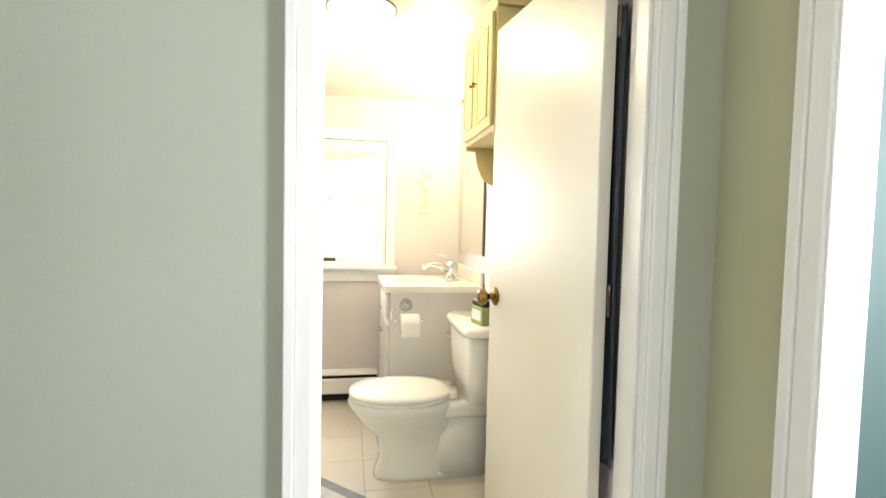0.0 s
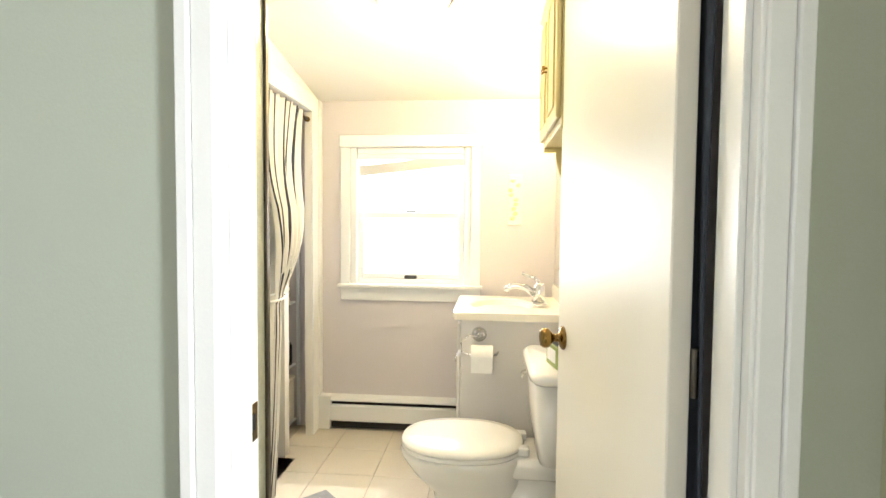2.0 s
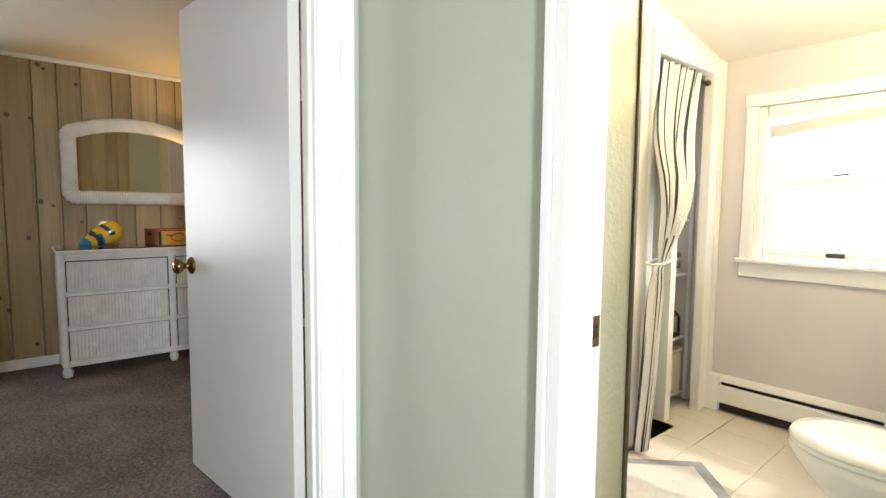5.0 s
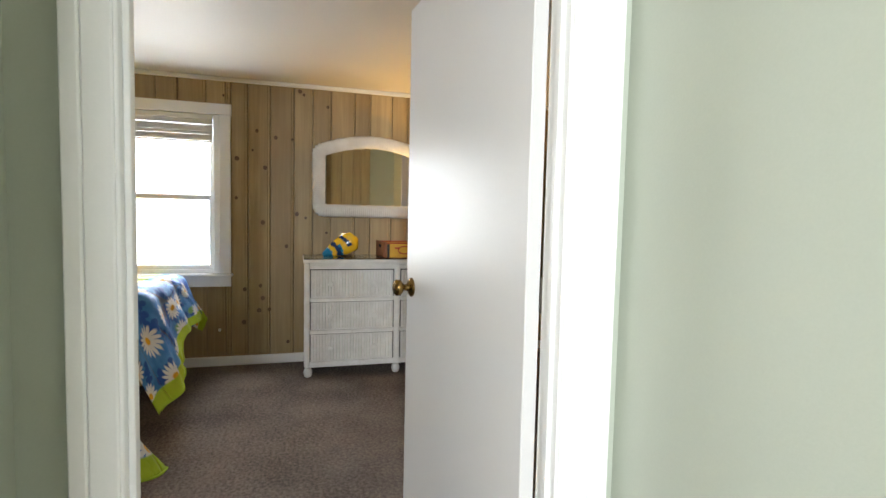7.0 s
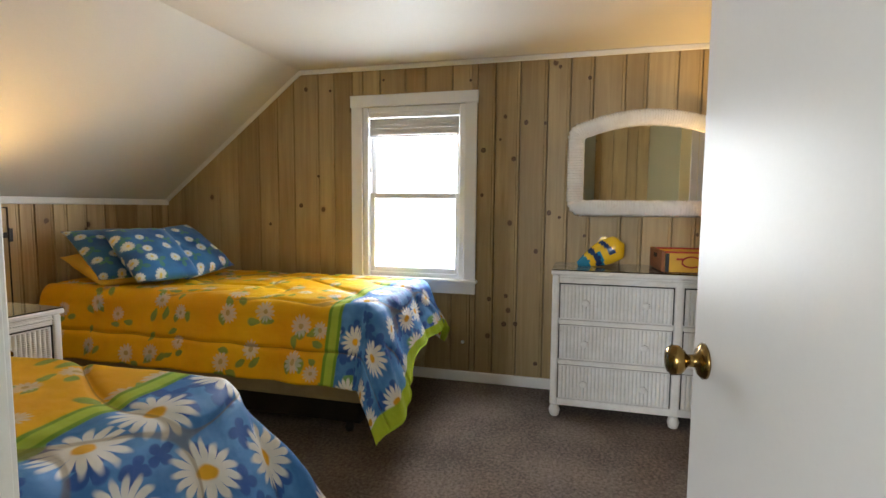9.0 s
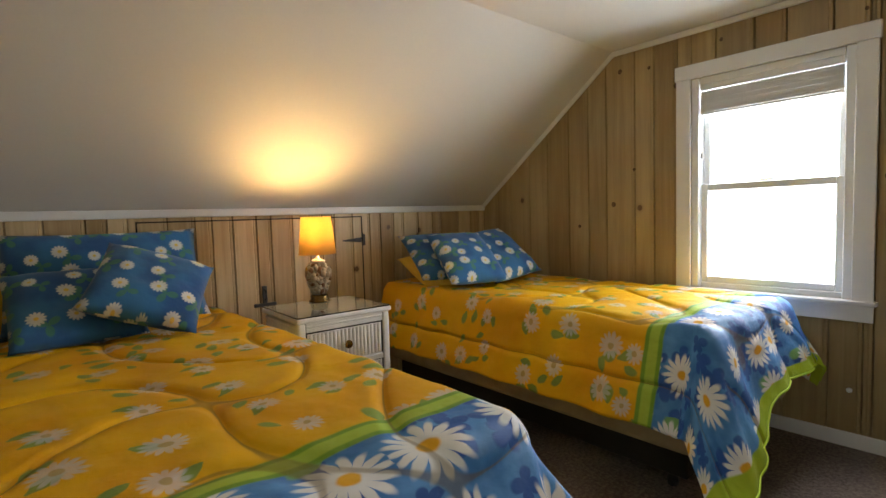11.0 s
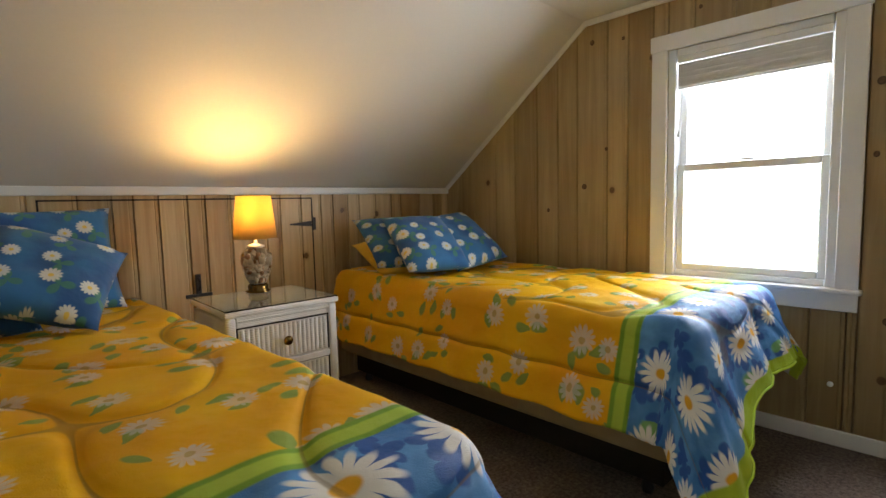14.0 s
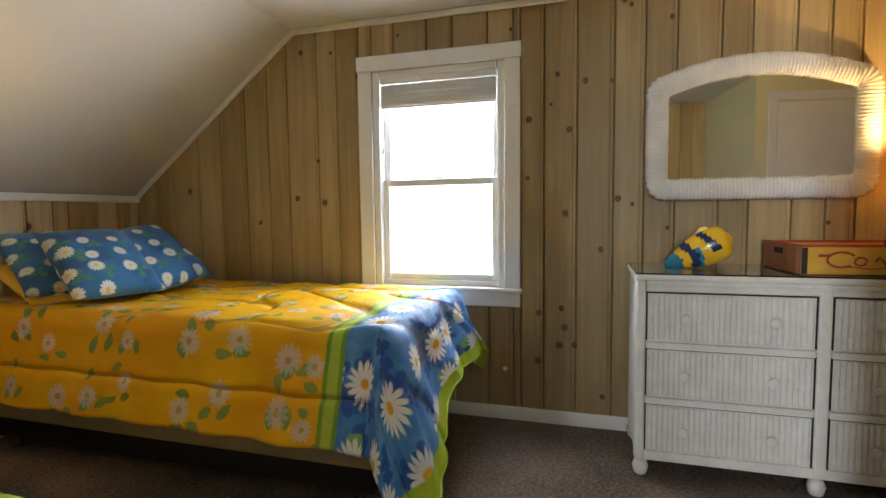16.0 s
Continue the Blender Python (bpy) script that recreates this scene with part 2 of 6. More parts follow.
def daisy(g, v, scale, radius, petals, thick, pick=0.0, jitter=0.55, core=0.38):
    """Masks of the petals and the eye of daisies strewn over a flat cloth."""
    vo = g.voronoi(v, scale, jitter, "F1", "2D")
    d = g.vec("SUBTRACT", v, vo.outputs["Position"])
    dx, dy, _ = g.split(d)
    r = g.math("SQRT", g.math("ADD", g.math("MULTIPLY", dx, dx), g.math("MULTIPLY", dy, dy)))
    rnd = g.split(vo.outputs["Color"])
    a = g.math("ADD", g.math("ARCTAN2", dy, dx), g.math("MULTIPLY", rnd[0], 6.0))
    lobe = g.math("POWER", g.math("ABSOLUTE", g.math("COSINE", g.math("MULTIPLY", a, petals / 2))), thick)
    size = g.math("MULTIPLY", radius, g.math("ADD", 0.8, g.math("MULTIPLY", rnd[1], 0.35)))
    edge = g.math("MULTIPLY", size, g.math("ADD", core, g.math("MULTIPLY", lobe, 1.0 - core)))
    keep = g.math("GREATER_THAN", rnd[2], pick)
    petal = g.math("MULTIPLY", g.math("SUBTRACT", 1.0, g.ramp(g.math("DIVIDE", r, edge), 0.85, 1.08)), keep)
    eye = g.math("MULTIPLY", g.math("SUBTRACT", 1.0, g.ramp(g.math("DIVIDE", r, size), 0.20, 0.30)), keep)
    return petal, eye


def quilting(u, v):
    """A wandering stitch line runs where this is zero."""
    return math.sin(7.6 * u + 1.7 * math.sin(5.4 * v)) + math.sin(6.8 * v + 1.9 * math.sin(7.1 * u + 1.0))


def comforter_cloth(name, stripe, edge, centre, half):
    """Yellow field with daisies; past a green stripe a blue end with large daisies and a lime border. Stitched in
    wandering lines on top, in long rows on the sides; crease shade is mixed into the colour there.
    """
    m, t, p = mat(name, 0.85)
    g = G(t)
    uv = g.coord("UV")
    u, v, _ = g.split(uv)
    warp = g.vec("ADD", uv, g.vec("MULTIPLY", g.join(g.noise(uv, 11.0, 2), g.noise(g.vec("ADD", uv, (5, 3, 0)), 11.0, 2), 0.0), (0.035, 0.035, 0)))
    field = g.mix(g.ramp(g.noise(uv, 3.0, 4), 0.35, 0.7), (0.75, 0.37, 0.0015), (0.83, 0.50, 0.004))
    leaf, _ = daisy(g, g.vec("ADD", warp, (-0.060, 0.030, 0)), 4.6, 0.066, 1, 16.0, 0.10, 0.6, 0.10)
    leaf2, _ = daisy(g, g.vec("ADD", warp, (-0.045, -0.050, 0)), 4.6, 0.068, 1, 16.0, 0.20, 0.6, 0.10)
    leaf3, _ = daisy(g, g.vec("ADD", warp, (0.070, 0.020, 0)), 4.6, 0.056, 1, 16.0, 0.45, 0.6, 0.10)
    leaf = g.math("MAXIMUM", leaf3, g.math("MAXIMUM", leaf, leaf2))
    field = g.mix(g.math("MULTIPLY", leaf, 0.85), field, g.mix(g.noise(uv, 14.0, 2), (0.10, 0.26, 0.05), (0.20, 0.38, 0.10)))
    petal, eye = daisy(g, warp, 4.6, 0.053, 13, 0.6, 0.10, 0.6, 0.50)
    field = g.mix(g.math("MULTIPLY", petal, g.math("ADD", 0.30, g.math("MULTIPLY", g.noise(uv, 40.0, 2), 0.6))), field, (0.64, 0.66, 0.72))
    field = g.mix(g.math("MULTIPLY", eye, 0.8), field, (0.46, 0.31, 0.07))
    blue = g.mix(g.ramp(g.noise(uv, 7.0, 3), 0.4, 0.65), (0.050, 0.20, 0.52), (0.105, 0.32, 0.68))
    blot, _ = daisy(g, g.vec("ADD", warp, (0.31, 0.17, 0)), 9.0, 0.055, 4, 0.6, 0.25, 0.8)
    blue = g.mix(g.math("MULTIPLY", blot, 0.85), blue, (0.018, 0.080, 0.38))
    vine, _ = daisy(g, g.vec("ADD", warp, (0.12, 0.09, 0)), 3.7, 0.13, 1, 15.0, 0.45, 0.55, 0.05)
    blue = g.mix(g.math("MULTIPLY", vine, 0.8), blue, (0.22, 0.46, 0.05))
    petal, eye = daisy(g, g.vec("ADD", warp, (0.05, 0.075, 0)), 4.0, 0.096, 15, 0.5, 0.06, 0.35)
    blue = g.mix(petal, blue, (0.80, 0.80, 0.78))
    blue = g.mix(eye, blue, (0.78, 0.42, 0.02))
    wob = g.math("ADD", v, g.math("MULTIPLY", g.math("SUBTRACT", g.noise(uv, 3.0, 2), 0.5), 0.014))
    c = g.mix(g.ramp(wob, stripe - 0.012, stripe + 0.012), field, blue)
    band = g.math("MULTIPLY", g.ramp(wob, stripe - 0.060, stripe - 0.052), g.math("SUBTRACT", 1.0, g.ramp(wob, stripe + 0.018, stripe + 0.026)))
    edging = g.ramp(g.math("ABSOLUTE", g.math("SUBTRACT", wob, stripe - 0.017)), 0.016, 0.026)
    c = g.mix(band, c, g.mix(edging, (0.40, 0.56, 0.06), (0.17, 0.34, 0.03)))
    c = g.mix(g.ramp(v, edge - 0.085, edge - 0.075), c, g.mix(g.noise(uv, 25, 2), (0.34, 0.50, 0.02), (0.45, 0.60, 0.04)))
    wander = g.math("ADD", g.math("SINE", g.math("ADD", g.math("MULTIPLY", u, 7.6), g.math("MULTIPLY", g.math("SINE", g.math("MULTIPLY", v, 5.4)), 1.7))),
                    g.math("SINE", g.math("ADD", g.math("MULTIPLY", v, 6.8), g.math("MULTIPLY", g.math("SINE", g.math("ADD", g.math("MULTIPLY", u, 7.1), 1.0)), 1.9))))
    wander = g.math("ABSOLUTE", wander)
    away = g.math("ABSOLUTE", g.math("SUBTRACT", u, 3.0 + centre))
    side = g.ramp(away, half - 0.03, half + 0.0)
    rows = g.math("ABSOLUTE", g.math("SUBTRACT", away, half + 0.215))
    rows = g.math("ADD", g.math("MULTIPLY", rows, 20.0), g.math("MULTIPLY", g.math("SUBTRACT", 1.0, side), 9.0))
    line = g.math("MINIMUM", g.math("ADD", wander, g.math("MULTIPLY", side, 9.0)), rows)
    # darkens the colour along the seams, as the shade in their creases
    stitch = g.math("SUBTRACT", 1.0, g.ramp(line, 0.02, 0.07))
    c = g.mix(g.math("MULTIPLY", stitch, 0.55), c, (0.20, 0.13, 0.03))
    g.put(p.inputs["Base Color"], c)
    p.inputs["Roughness"].default_value = 0.52
    p.inputs["Specular IOR Level"].default_value = 0.3
    soft = g.ramp(line, 0.0, 0.35)
    rel = g.math("ADD", g.math("MULTIPLY", soft, 1.6), g.math("ADD", g.math("MULTIPLY", g.noise(uv, 16, 3), 1.3), g.math("MULTIPLY", g.noise(uv, 420, 1), 0.25)))
    g.put(p.inputs["Normal"], g.bump(rel, 0.5, 0.014))
    return m


def pillow_cloth(name, seed):
    m, t, p = mat(name, 0.8)
    g = G(t)
    uv = g.vec("ADD", g.coord("UV"), (seed * 1.37, seed * 0.71, 0))
    blue = g.mix(g.ramp(g.noise(uv, 5.0, 3), 0.35, 0.65), (0.010, 0.080, 0.25), (0.022, 0.15, 0.37))
    leaf, _ = daisy(g, g.vec("ADD", uv, (0.035, 0.035, 0)), 8.2, 0.046, 3, 1.6, 0.15, 0.5, 0.12)
    blue = g.mix(g.math("MULTIPLY", leaf, 0.7), blue, (0.06, 0.22, 0.10))
    petal, eye = daisy(g, uv, 8.2, 0.033, 13, 0.5, 0.04, 0.5, 0.6)
    blue = g.mix(g.math("MULTIPLY", petal, 0.85), blue, (0.72, 0.73, 0.68))
    blue = g.mix(eye, blue, (0.70, 0.52, 0.10))
    g.put(p.inputs["Base Color"], blue)
    p.inputs["Sheen Weight"].default_value = 0.15
    g.put(p.inputs["Normal"], g.bump(g.noise(uv, 18, 3), 0.5, 0.008))
    return m


def striped_cloth():
    m, t, p = mat("ticking_stripe_cloth", 0.85)
    g = G(t)
    uv = g.coord("UV")
    u, _, _ = g.split(uv)
    s = g.math("FRACT", g.math("MULTIPLY", u, 8.0))
    line = g.math("LESS_THAN", s, 0.15)
    fine = g.math("MULTIPLY", g.math("GREATER_THAN", s, 0.40), g.math("LESS_THAN", s, 0.46))
    c = g.mix(g.math("MAXIMUM", line, fine), (0.80, 0.78, 0.72), (0.035, 0.04, 0.06))
    g.put(p.inputs["Base Color"], c)
    g.put(p.inputs["Normal"], g.bump(g.noise(uv, 300, 2), 0.3, 0.001))
    return m


def glass(name, rough=0.0, tint=(1, 1, 1), bump=0.0):
    m, t, p = mat(name, rough)
    p.inputs["Transmission Weight"].default_value = 1.0
    p.inputs["Base Color"].default_value = (*tint, 1)
    p.inputs["IOR"].default_value = 1.45
    if bump:
        g = G(t)
        g.put(p.inputs["Normal"], g.bump(g.noise(g.coord(), 55, 3), bump, 0.01))
    return m


def glowing(name, color, strength):
    m, t, p = mat(name, 0.7)
    p.inputs["Base Color"].default_value = (*color, 1)
    p.inputs["Emission Color"].default_value = (*color, 1)
    p.inputs["Emission Strength"].default_value = strength
    return m


def lampshade():
    m, t, p = mat("parchment_shade", 0.8)
    g = G(t)
    n = g.noise(g.coord(), 40, 3)
    col = g.mix(n, (0.95, 0.71, 0.33), (0.98, 0.77, 0.40))
    tr = t.nodes.new("ShaderNodeBsdfTranslucent")
    g.put(tr.inputs["Color"], col)
    g.put(p.inputs["Base Color"], col)
    mx = t.nodes.new("ShaderNodeMixShader")
    mx.inputs[0].default_value = 0.95
    t.links.new(p.outputs[0], mx.inputs[1])
    t.links.new(tr.outputs[0], mx.inputs[2])
    t.links.new(mx.outputs[0], t.nodes["Material Output"].inputs["Surface"])
    return m


M_CARPET = carpet()
M_PINE = pine("pickled_knotty_pine", (0.274, 0.188, 0.080), (0.525, 0.405, 0.213), 0.985)
M_PINEEAST = pine("golden_knotty_pine", (0.285, 0.190, 0.075), (0.55, 0.41, 0.19))
M_PINEPALE = pine("pale_pickled_pine", (0.34, 0.22, 0.09), (0.70, 0.55, 0.32))
M_KNOT = knot_wood()
M_WICKER = wicker()
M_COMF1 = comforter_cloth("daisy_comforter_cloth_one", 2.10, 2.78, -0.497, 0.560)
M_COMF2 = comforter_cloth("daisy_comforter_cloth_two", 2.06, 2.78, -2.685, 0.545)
M_PILLOW = [pillow_cloth("daisy_pillow_cloth_%d" % k, k) for k in range(3)]
M_FADED = painted("faded_yellow_print", (0.74, 0.66, 0.34), (0.78, 0.70, 0.42), 0.6, 20.0)
M_PILLOWY = painted("yellow_pillow_cloth", (0.72, 0.46, 0.05), (0.80, 0.55, 0.08), 0.85, 12.0, 0.4)
M_STRIPE = striped_cloth()
M_GLASS = glass("window_glass")
M_GLASSTOP = glass("table_glass", 0.02, (0.93, 0.97, 0.95))
M_OBSCURE = glass("obscure_shower_glass", 0.22, (0.80, 0.84, 0.72), 0.35)
M_OBSCURE.node_tree.nodes["Principled BSDF"].inputs["Transmission Weight"].default_value = 0.45
M_JAR = glass("jar_glass", 0.02)
M_SHADE = lampshade()
M_DOME = glowing("frosted_light_dome", (1.0, 0.90, 0.68), 3.0)
M_MIRROR, _t, _p = mat("mirror_silver", 0.02, 1.0)
_p.inputs["Base Color"].default_value = (0.93, 0.94, 0.93, 1)
M_BLIND = painted("blind_slat", (0.62, 0.62, 0.61), (0.70, 0.70, 0.69), 0.5, 10.0)


# ---------------------------------------------------------------- builders
def thing(name, m, label, category, group=""):
    ob = new(name)
    ob.matrix_world = m
    ob.empty_display_size = 0.1
    return tagged(ob, label, category, group)


def part(name, bm, material, parent=None, label="", smooth=False):
    bmesh.ops.recalc_face_normals(bm, faces=bm.faces)
    me = bpy.data.meshes.new(name)
    if smooth:
        for f in bm.faces:
            f.smooth = True
    bm.to_mesh(me)
    bm.free()
    for mm in material if isinstance(material, (list, tuple)) else [material]:
        me.materials.append(mm)
    ob = new(name, me)
    if parent is not None:
        ob.parent = parent
    if label:
        ob["label"] = label
    return ob


def setting(name, bm, material, label, category):
    return tagged(part(name, bm, material), label, category, "", "structure")


def box(bm, x0, x1, y0, y1, z0, z1, bevel=0.0, seg=1):
    r = bmesh.ops.create_cube(bm, size=1.0, matrix=Matrix.Translation(((x0 + x1) / 2, (y0 + y1) / 2, (z0 + z1) / 2)) @ Matrix.Diagonal((abs(x1 - x0), abs(y1 - y0), abs(z1 - z0), 1)))
    if bevel:
        es = {e for v in r["verts"] for e in v.link_edges}
        bmesh.ops.bevel(bm, geom=list(es), offset=bevel, segments=seg, affect="EDGES", profile=0.5)
    return bm


def boxed(*a, **k):
    return box(bmesh.new(), *a, **k)


def lathe(bm, prof, n=24, m=Matrix()):
    """Rings of (radius, height) turned round z."""
    rings = []
    for r, z in prof:
        rings.append([bm.verts.new(m @ Vector((max(r, 1e-4) * math.cos(2 * math.pi * k / n), max(r, 1e-4) * math.sin(2 * math.pi * k / n), z))) for k in range(n)])
    for a, b in zip(rings, rings[1:]):
        for k in range(n):
            bm.faces.new((a[k], a[(k + 1) % n], b[(k + 1) % n], b[k]))
    bm.faces.new(rings[0][::-1])
    bm.faces.new(rings[-1])
    return bm


def turned(prof, n=24, m=Matrix()):
    return lathe(bmesh.new(), prof, n, m)


def tube(bm, pts, r, n=8, closed=False):
    """A round bar along points; r is a number or one for each point."""
    pts = [Vector(p) for p in pts]
    rings = []
    for k, p in enumerate(pts):
        a, b = pts[k - 1] if k or closed else p, pts[(k + 1) % len(pts)] if k + 1 < len(pts) or closed else p
        q = (b - a).normalized().to_track_quat("Z", "Y").to_matrix()
        rr = r[k] if isinstance(r, (list, tuple)) else r
        rings.append([bm.verts.new(p + q @ Vector((rr * math.cos(2 * math.pi * i / n), rr * math.sin(2 * math.pi * i / n), 0))) for i in range(n)])
    pairs = list(zip(rings, rings[1:])) + ([(rings[-1], rings[0])] if closed else [])
    for a, b in pairs:
        for i in range(n):
            bm.faces.new((a[i], a[(i + 1) % n], b[(i + 1) % n], b[i]))
    if not closed:
        bm.faces.new(rings[0][::-1])
        bm.faces.new(rings[-1])
    return bm


def loft(bm, rings):
    vs = [[bm.verts.new(p) for p in ring] for ring in rings]
    n = len(vs[0])
    for a, b in zip(vs, vs[1:]):
        for k in range(n):
            bm.faces.new((a[k], a[(k + 1) % n], b[(k + 1) % n], b[k]))
    bm.faces.new(vs[0][::-1])
    bm.faces.new(vs[-1])
    return bm


def oval(cx, cy, rx, ry, z, n=32, power=2.0):
    out = []
    for k in range(n):
        a = 2 * math.pi * k / n
        c, s = math.cos(a), math.sin(a)
        out.append((cx + rx * math.copysign(abs(c) ** (2 / power), c), cy + ry * math.copysign(abs(s) ** (2 / power), s), z))
    return out


def prism(bm, outline, axis, a, b):
    """An outline in the plane across an axis, stretched from a to b along it."""
    def at(p, d):
        return {"x": (d, p[0], p[1]), "y": (p[0], d, p[1]), "z": (p[0], p[1], d)}[axis]
    return loft(bm, [[at(p, a) for p in outline], [at(p, b) for p in outline]])


# ---------------------------------------------------------------- the plan
WEST = -3.30        # window wall of the bedroom
EAST = 0.12         # panelled wall behind the first bed
KNEE = -3.89        # low wall under the roof slope
NORTH = 1.80        # far end of the bedroom
DW0, DW1 = -0.095, -0.005    # wall with the bedroom door
BW0, BW1 = 0.015, 0.135    # wall with the bathroom door
CEIL, SLOPE_Y, KNEE_Z = 2.28, -2.615, 1.30
BX0, BX1, BY1 = 0.20, 1.68, 2.375    # bathroom
HX1, HY0 = 1.85, -2.35    # hall
BD0, BD1 = -1.03, -0.142  # bedroom doorway
TD0, TD1 = 0.845, 1.66    # bathroom doorway
SD0, SD1 = -1.06, -0.30   # side doorway in the hall
DOOR_H = 2.05
WY0, WY1, WZ0, WZ1 = -2.10, -1.325, 0.745, 1.985   # bedroom window opening
BWX0, BWX1, BWZ0, BWZ1 = 0.40, 1.165, 0.93, 1.79    # bathroom window opening


def roof_z(y):
    return CEIL if y > SLOPE_Y else KNEE_Z + (y - KNEE) * (CEIL - KNEE_Z) / (SLOPE_Y - KNEE)


def bath_z(y):
    return 2.08 + (BY1 - y) * 0.165


# ground outside
setting("ground", boxed(-400, 400, -400, 400, -3.4, -3.0), M_GROUND, "green lawn around the house far below", "ground")
# floors
setting("floor_bedroom", boxed(WEST - 0.1, EAST + 0.1, KNEE - 0.1, NORTH + 0.1, -0.12, 0.0), M_CARPET, "taupe cut-pile carpet on the bedroom floor", "floor")
setting("floor_hall", boxed(EAST + 0.102, 3.7, HY0 - 0.1, BW1, -0.12, -0.002), M_HALLFLOOR, "dim brown carpet on the hall floor", "floor")
floor_bath = setting("floor_bathroom", boxed(BX0 - 0.8, BX1 + 0.1, BW1, BY1 + 0.1, -0.12, -0.006), M_GROUT, "cream square floor tiles in the bathroom", "floor")

# ceilings
bm = bmesh.new()
box(bm, WEST - 0.1, EAST + 0.12, SLOPE_Y, NORTH + 0.1, CEIL, CEIL + 0.1)
prism(bm, [(SLOPE_Y, CEIL), (SLOPE_Y, CEIL + 0.1), (KNEE - 0.15, KNEE_Z + 0.02), (KNEE - 0.15, KNEE_Z - 0.115)], "x", WEST - 0.1, EAST + 0.12)
setting("ceiling_bedroom", bm, M_CEIL, "off-white flat ceiling running into a roof slope", "ceiling")
setting("ceiling_hall", boxed(EAST + 0.122, 3.7, HY0 - 0.1, BW0 - 0.001, 2.42, 2.52), M_CEIL, "plain off-white hall ceiling", "ceiling")
setting("ceiling_hall_nook", boxed(DW1 - 0.0, EAST + 0.1215, -1.32, BW0 - 0.001, 2.42, 2.52), M_CEIL, "plain off-white hall ceiling", "ceiling")
bm = prism(bmesh.new(), [(BW1 - 0.05, bath_z(BW1 - 0.05)), (BW1 - 0.05, 2.6), (BY1 + 0.1, 2.6), (BY1 + 0.1, bath_z(BY1 + 0.1))], "x", BX0 - 0.8, BX1 + 0.1)
setting("ceiling_bathroom", bm, M_BATHCEIL, "cream white bathroom ceiling sloping to the window", "ceiling")

# walls
bm = bmesh.new()
box(bm, WEST - 0.16, WEST, KNEE - 0.1, WY0, -0.1, 2.45)
box(bm, WEST - 0.16, WEST, WY1, NORTH + 0.1, -0.1, 2.45)
box(bm, WEST - 0.16, WEST, WY0, WY1, -0.1, WZ0)
box(bm, WEST - 0.16, WEST, WY0, WY1, WZ1, 2.45)
wall_west = setting("wall_west", bm, M_PINE, "knotty pine boarded gable wall with the window", "wall")
wall_knee = setting("wall_knee", boxed(WEST, EAST + 0.1, KNEE - 0.12, KNEE, -0.1, KNEE_Z + 0.0), M_PINEPALE, "low knotty pine knee wall under the roof slope", "wall")
wall_east = setting("wall_east", boxed(EAST + 0.018, EAST + 0.12, KNEE, -1.20, -0.1, 2.44), M_PINE, "pale knotty pine boarded wall beside the bed", "wall")
setting("wall_jog", boxed(DW0, EAST + 0.12, -1.32, -1.20, -0.1, 2.44), M_GREEN, "pale green plaster return beside the door", "wall")
bm = bmesh.new()
box(bm, DW0, DW1, -1.20, BD0 - 0.02, -0.1, 2.44)
box(bm, DW0, DW1, BD1 + 0.02, BW1, -0.1, 2.44)
box(bm, DW0, DW1, BD0 - 0.02, BD1 + 0.02, DOOR_H + 0.02, 2.44)
setting("wall_hall_west", bm, M_GREEN, "sage green plaster wall with the bedroom doorway", "wall")
setting("wall_bedroom_return", boxed(DW0, BX0 - 0.8 + 0.48, BW1, NORTH + 0.1, -0.1, 2.44), M_GREEN, "pale green plaster bedroom wall", "wall")
setting("wall_north", boxed(WEST, DW0, NORTH, NORTH + 0.1, -0.1, 2.44), M_PINE, "plain pine bedroom end wall", "wall")
bm = bmesh.new()
box(bm, DW1, TD0 - 0.02, BW0, BW1, -0.1, 2.52)
box(bm, TD1 + 0.02, HX1 + 0.1, BW0, BW1, -0.1, 2.52)
box(bm, TD0 - 0.02, TD1 + 0.02, BW0, BW1, DOOR_H + 0.02, 2.52)
setting("wall_hall_north", bm, M_GREEN, "sage green plaster wall with the bathroom doorway", "wall")
bm = bmesh.new()
box(bm, HX1, HX1 + 0.1, SD1 + 0.02, BW0, -0.1, 2.44)
box(bm, HX1, HX1 + 0.1, HY0, SD0 - 0.02, -0.1, 2.44)
box(bm, HX1, HX1 + 0.1, SD0 - 0.02, SD1 + 0.02, DOOR_H + 0.02, 2.44)
setting("wall_hall_east", bm, M_OLIVE, "sage wall with a side doorway, coloured for warm bounce", "wall")
# unseen wall; its opening is made up to let the hall fill in
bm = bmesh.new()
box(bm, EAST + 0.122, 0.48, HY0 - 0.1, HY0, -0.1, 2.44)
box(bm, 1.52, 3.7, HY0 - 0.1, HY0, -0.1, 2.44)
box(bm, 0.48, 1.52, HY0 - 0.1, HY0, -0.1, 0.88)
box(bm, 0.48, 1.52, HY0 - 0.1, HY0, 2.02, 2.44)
setting("wall_hall_south", bm, M_GREEN, "unseen sage green plaster wall with an added light opening", "wall")
setting("wall_hall_southwest", boxed(EAST + 0.122, EAST + 0.222, HY0, -1.322, -0.1, 2.44), M_GREEN, "sage green plaster wall", "wall")
# the gap in this wall is made up for the side room fill
bm = bmesh.new()
box(bm, 3.4, 3.5, HY0, -1.46, -0.1, 2.44)
box(bm, 3.4, 3.5, -0.98, BW1, -0.1, 2.44)
box(bm, 3.4, 3.5, -1.46, -0.98, -0.1, 0.92)
box(bm, 3.4, 3.5, -1.46, -0.98, 2.08, 2.44)
setting("wall_side_room", bm, M_TEAL, "teal painted wall of the side room", "wall")
setting("wall_side_room_north", boxed(HX1 + 0.1, 3.4, BW0, BW1, -0.1, 2.44), M_TEAL, "teal painted wall of the side room", "wall")
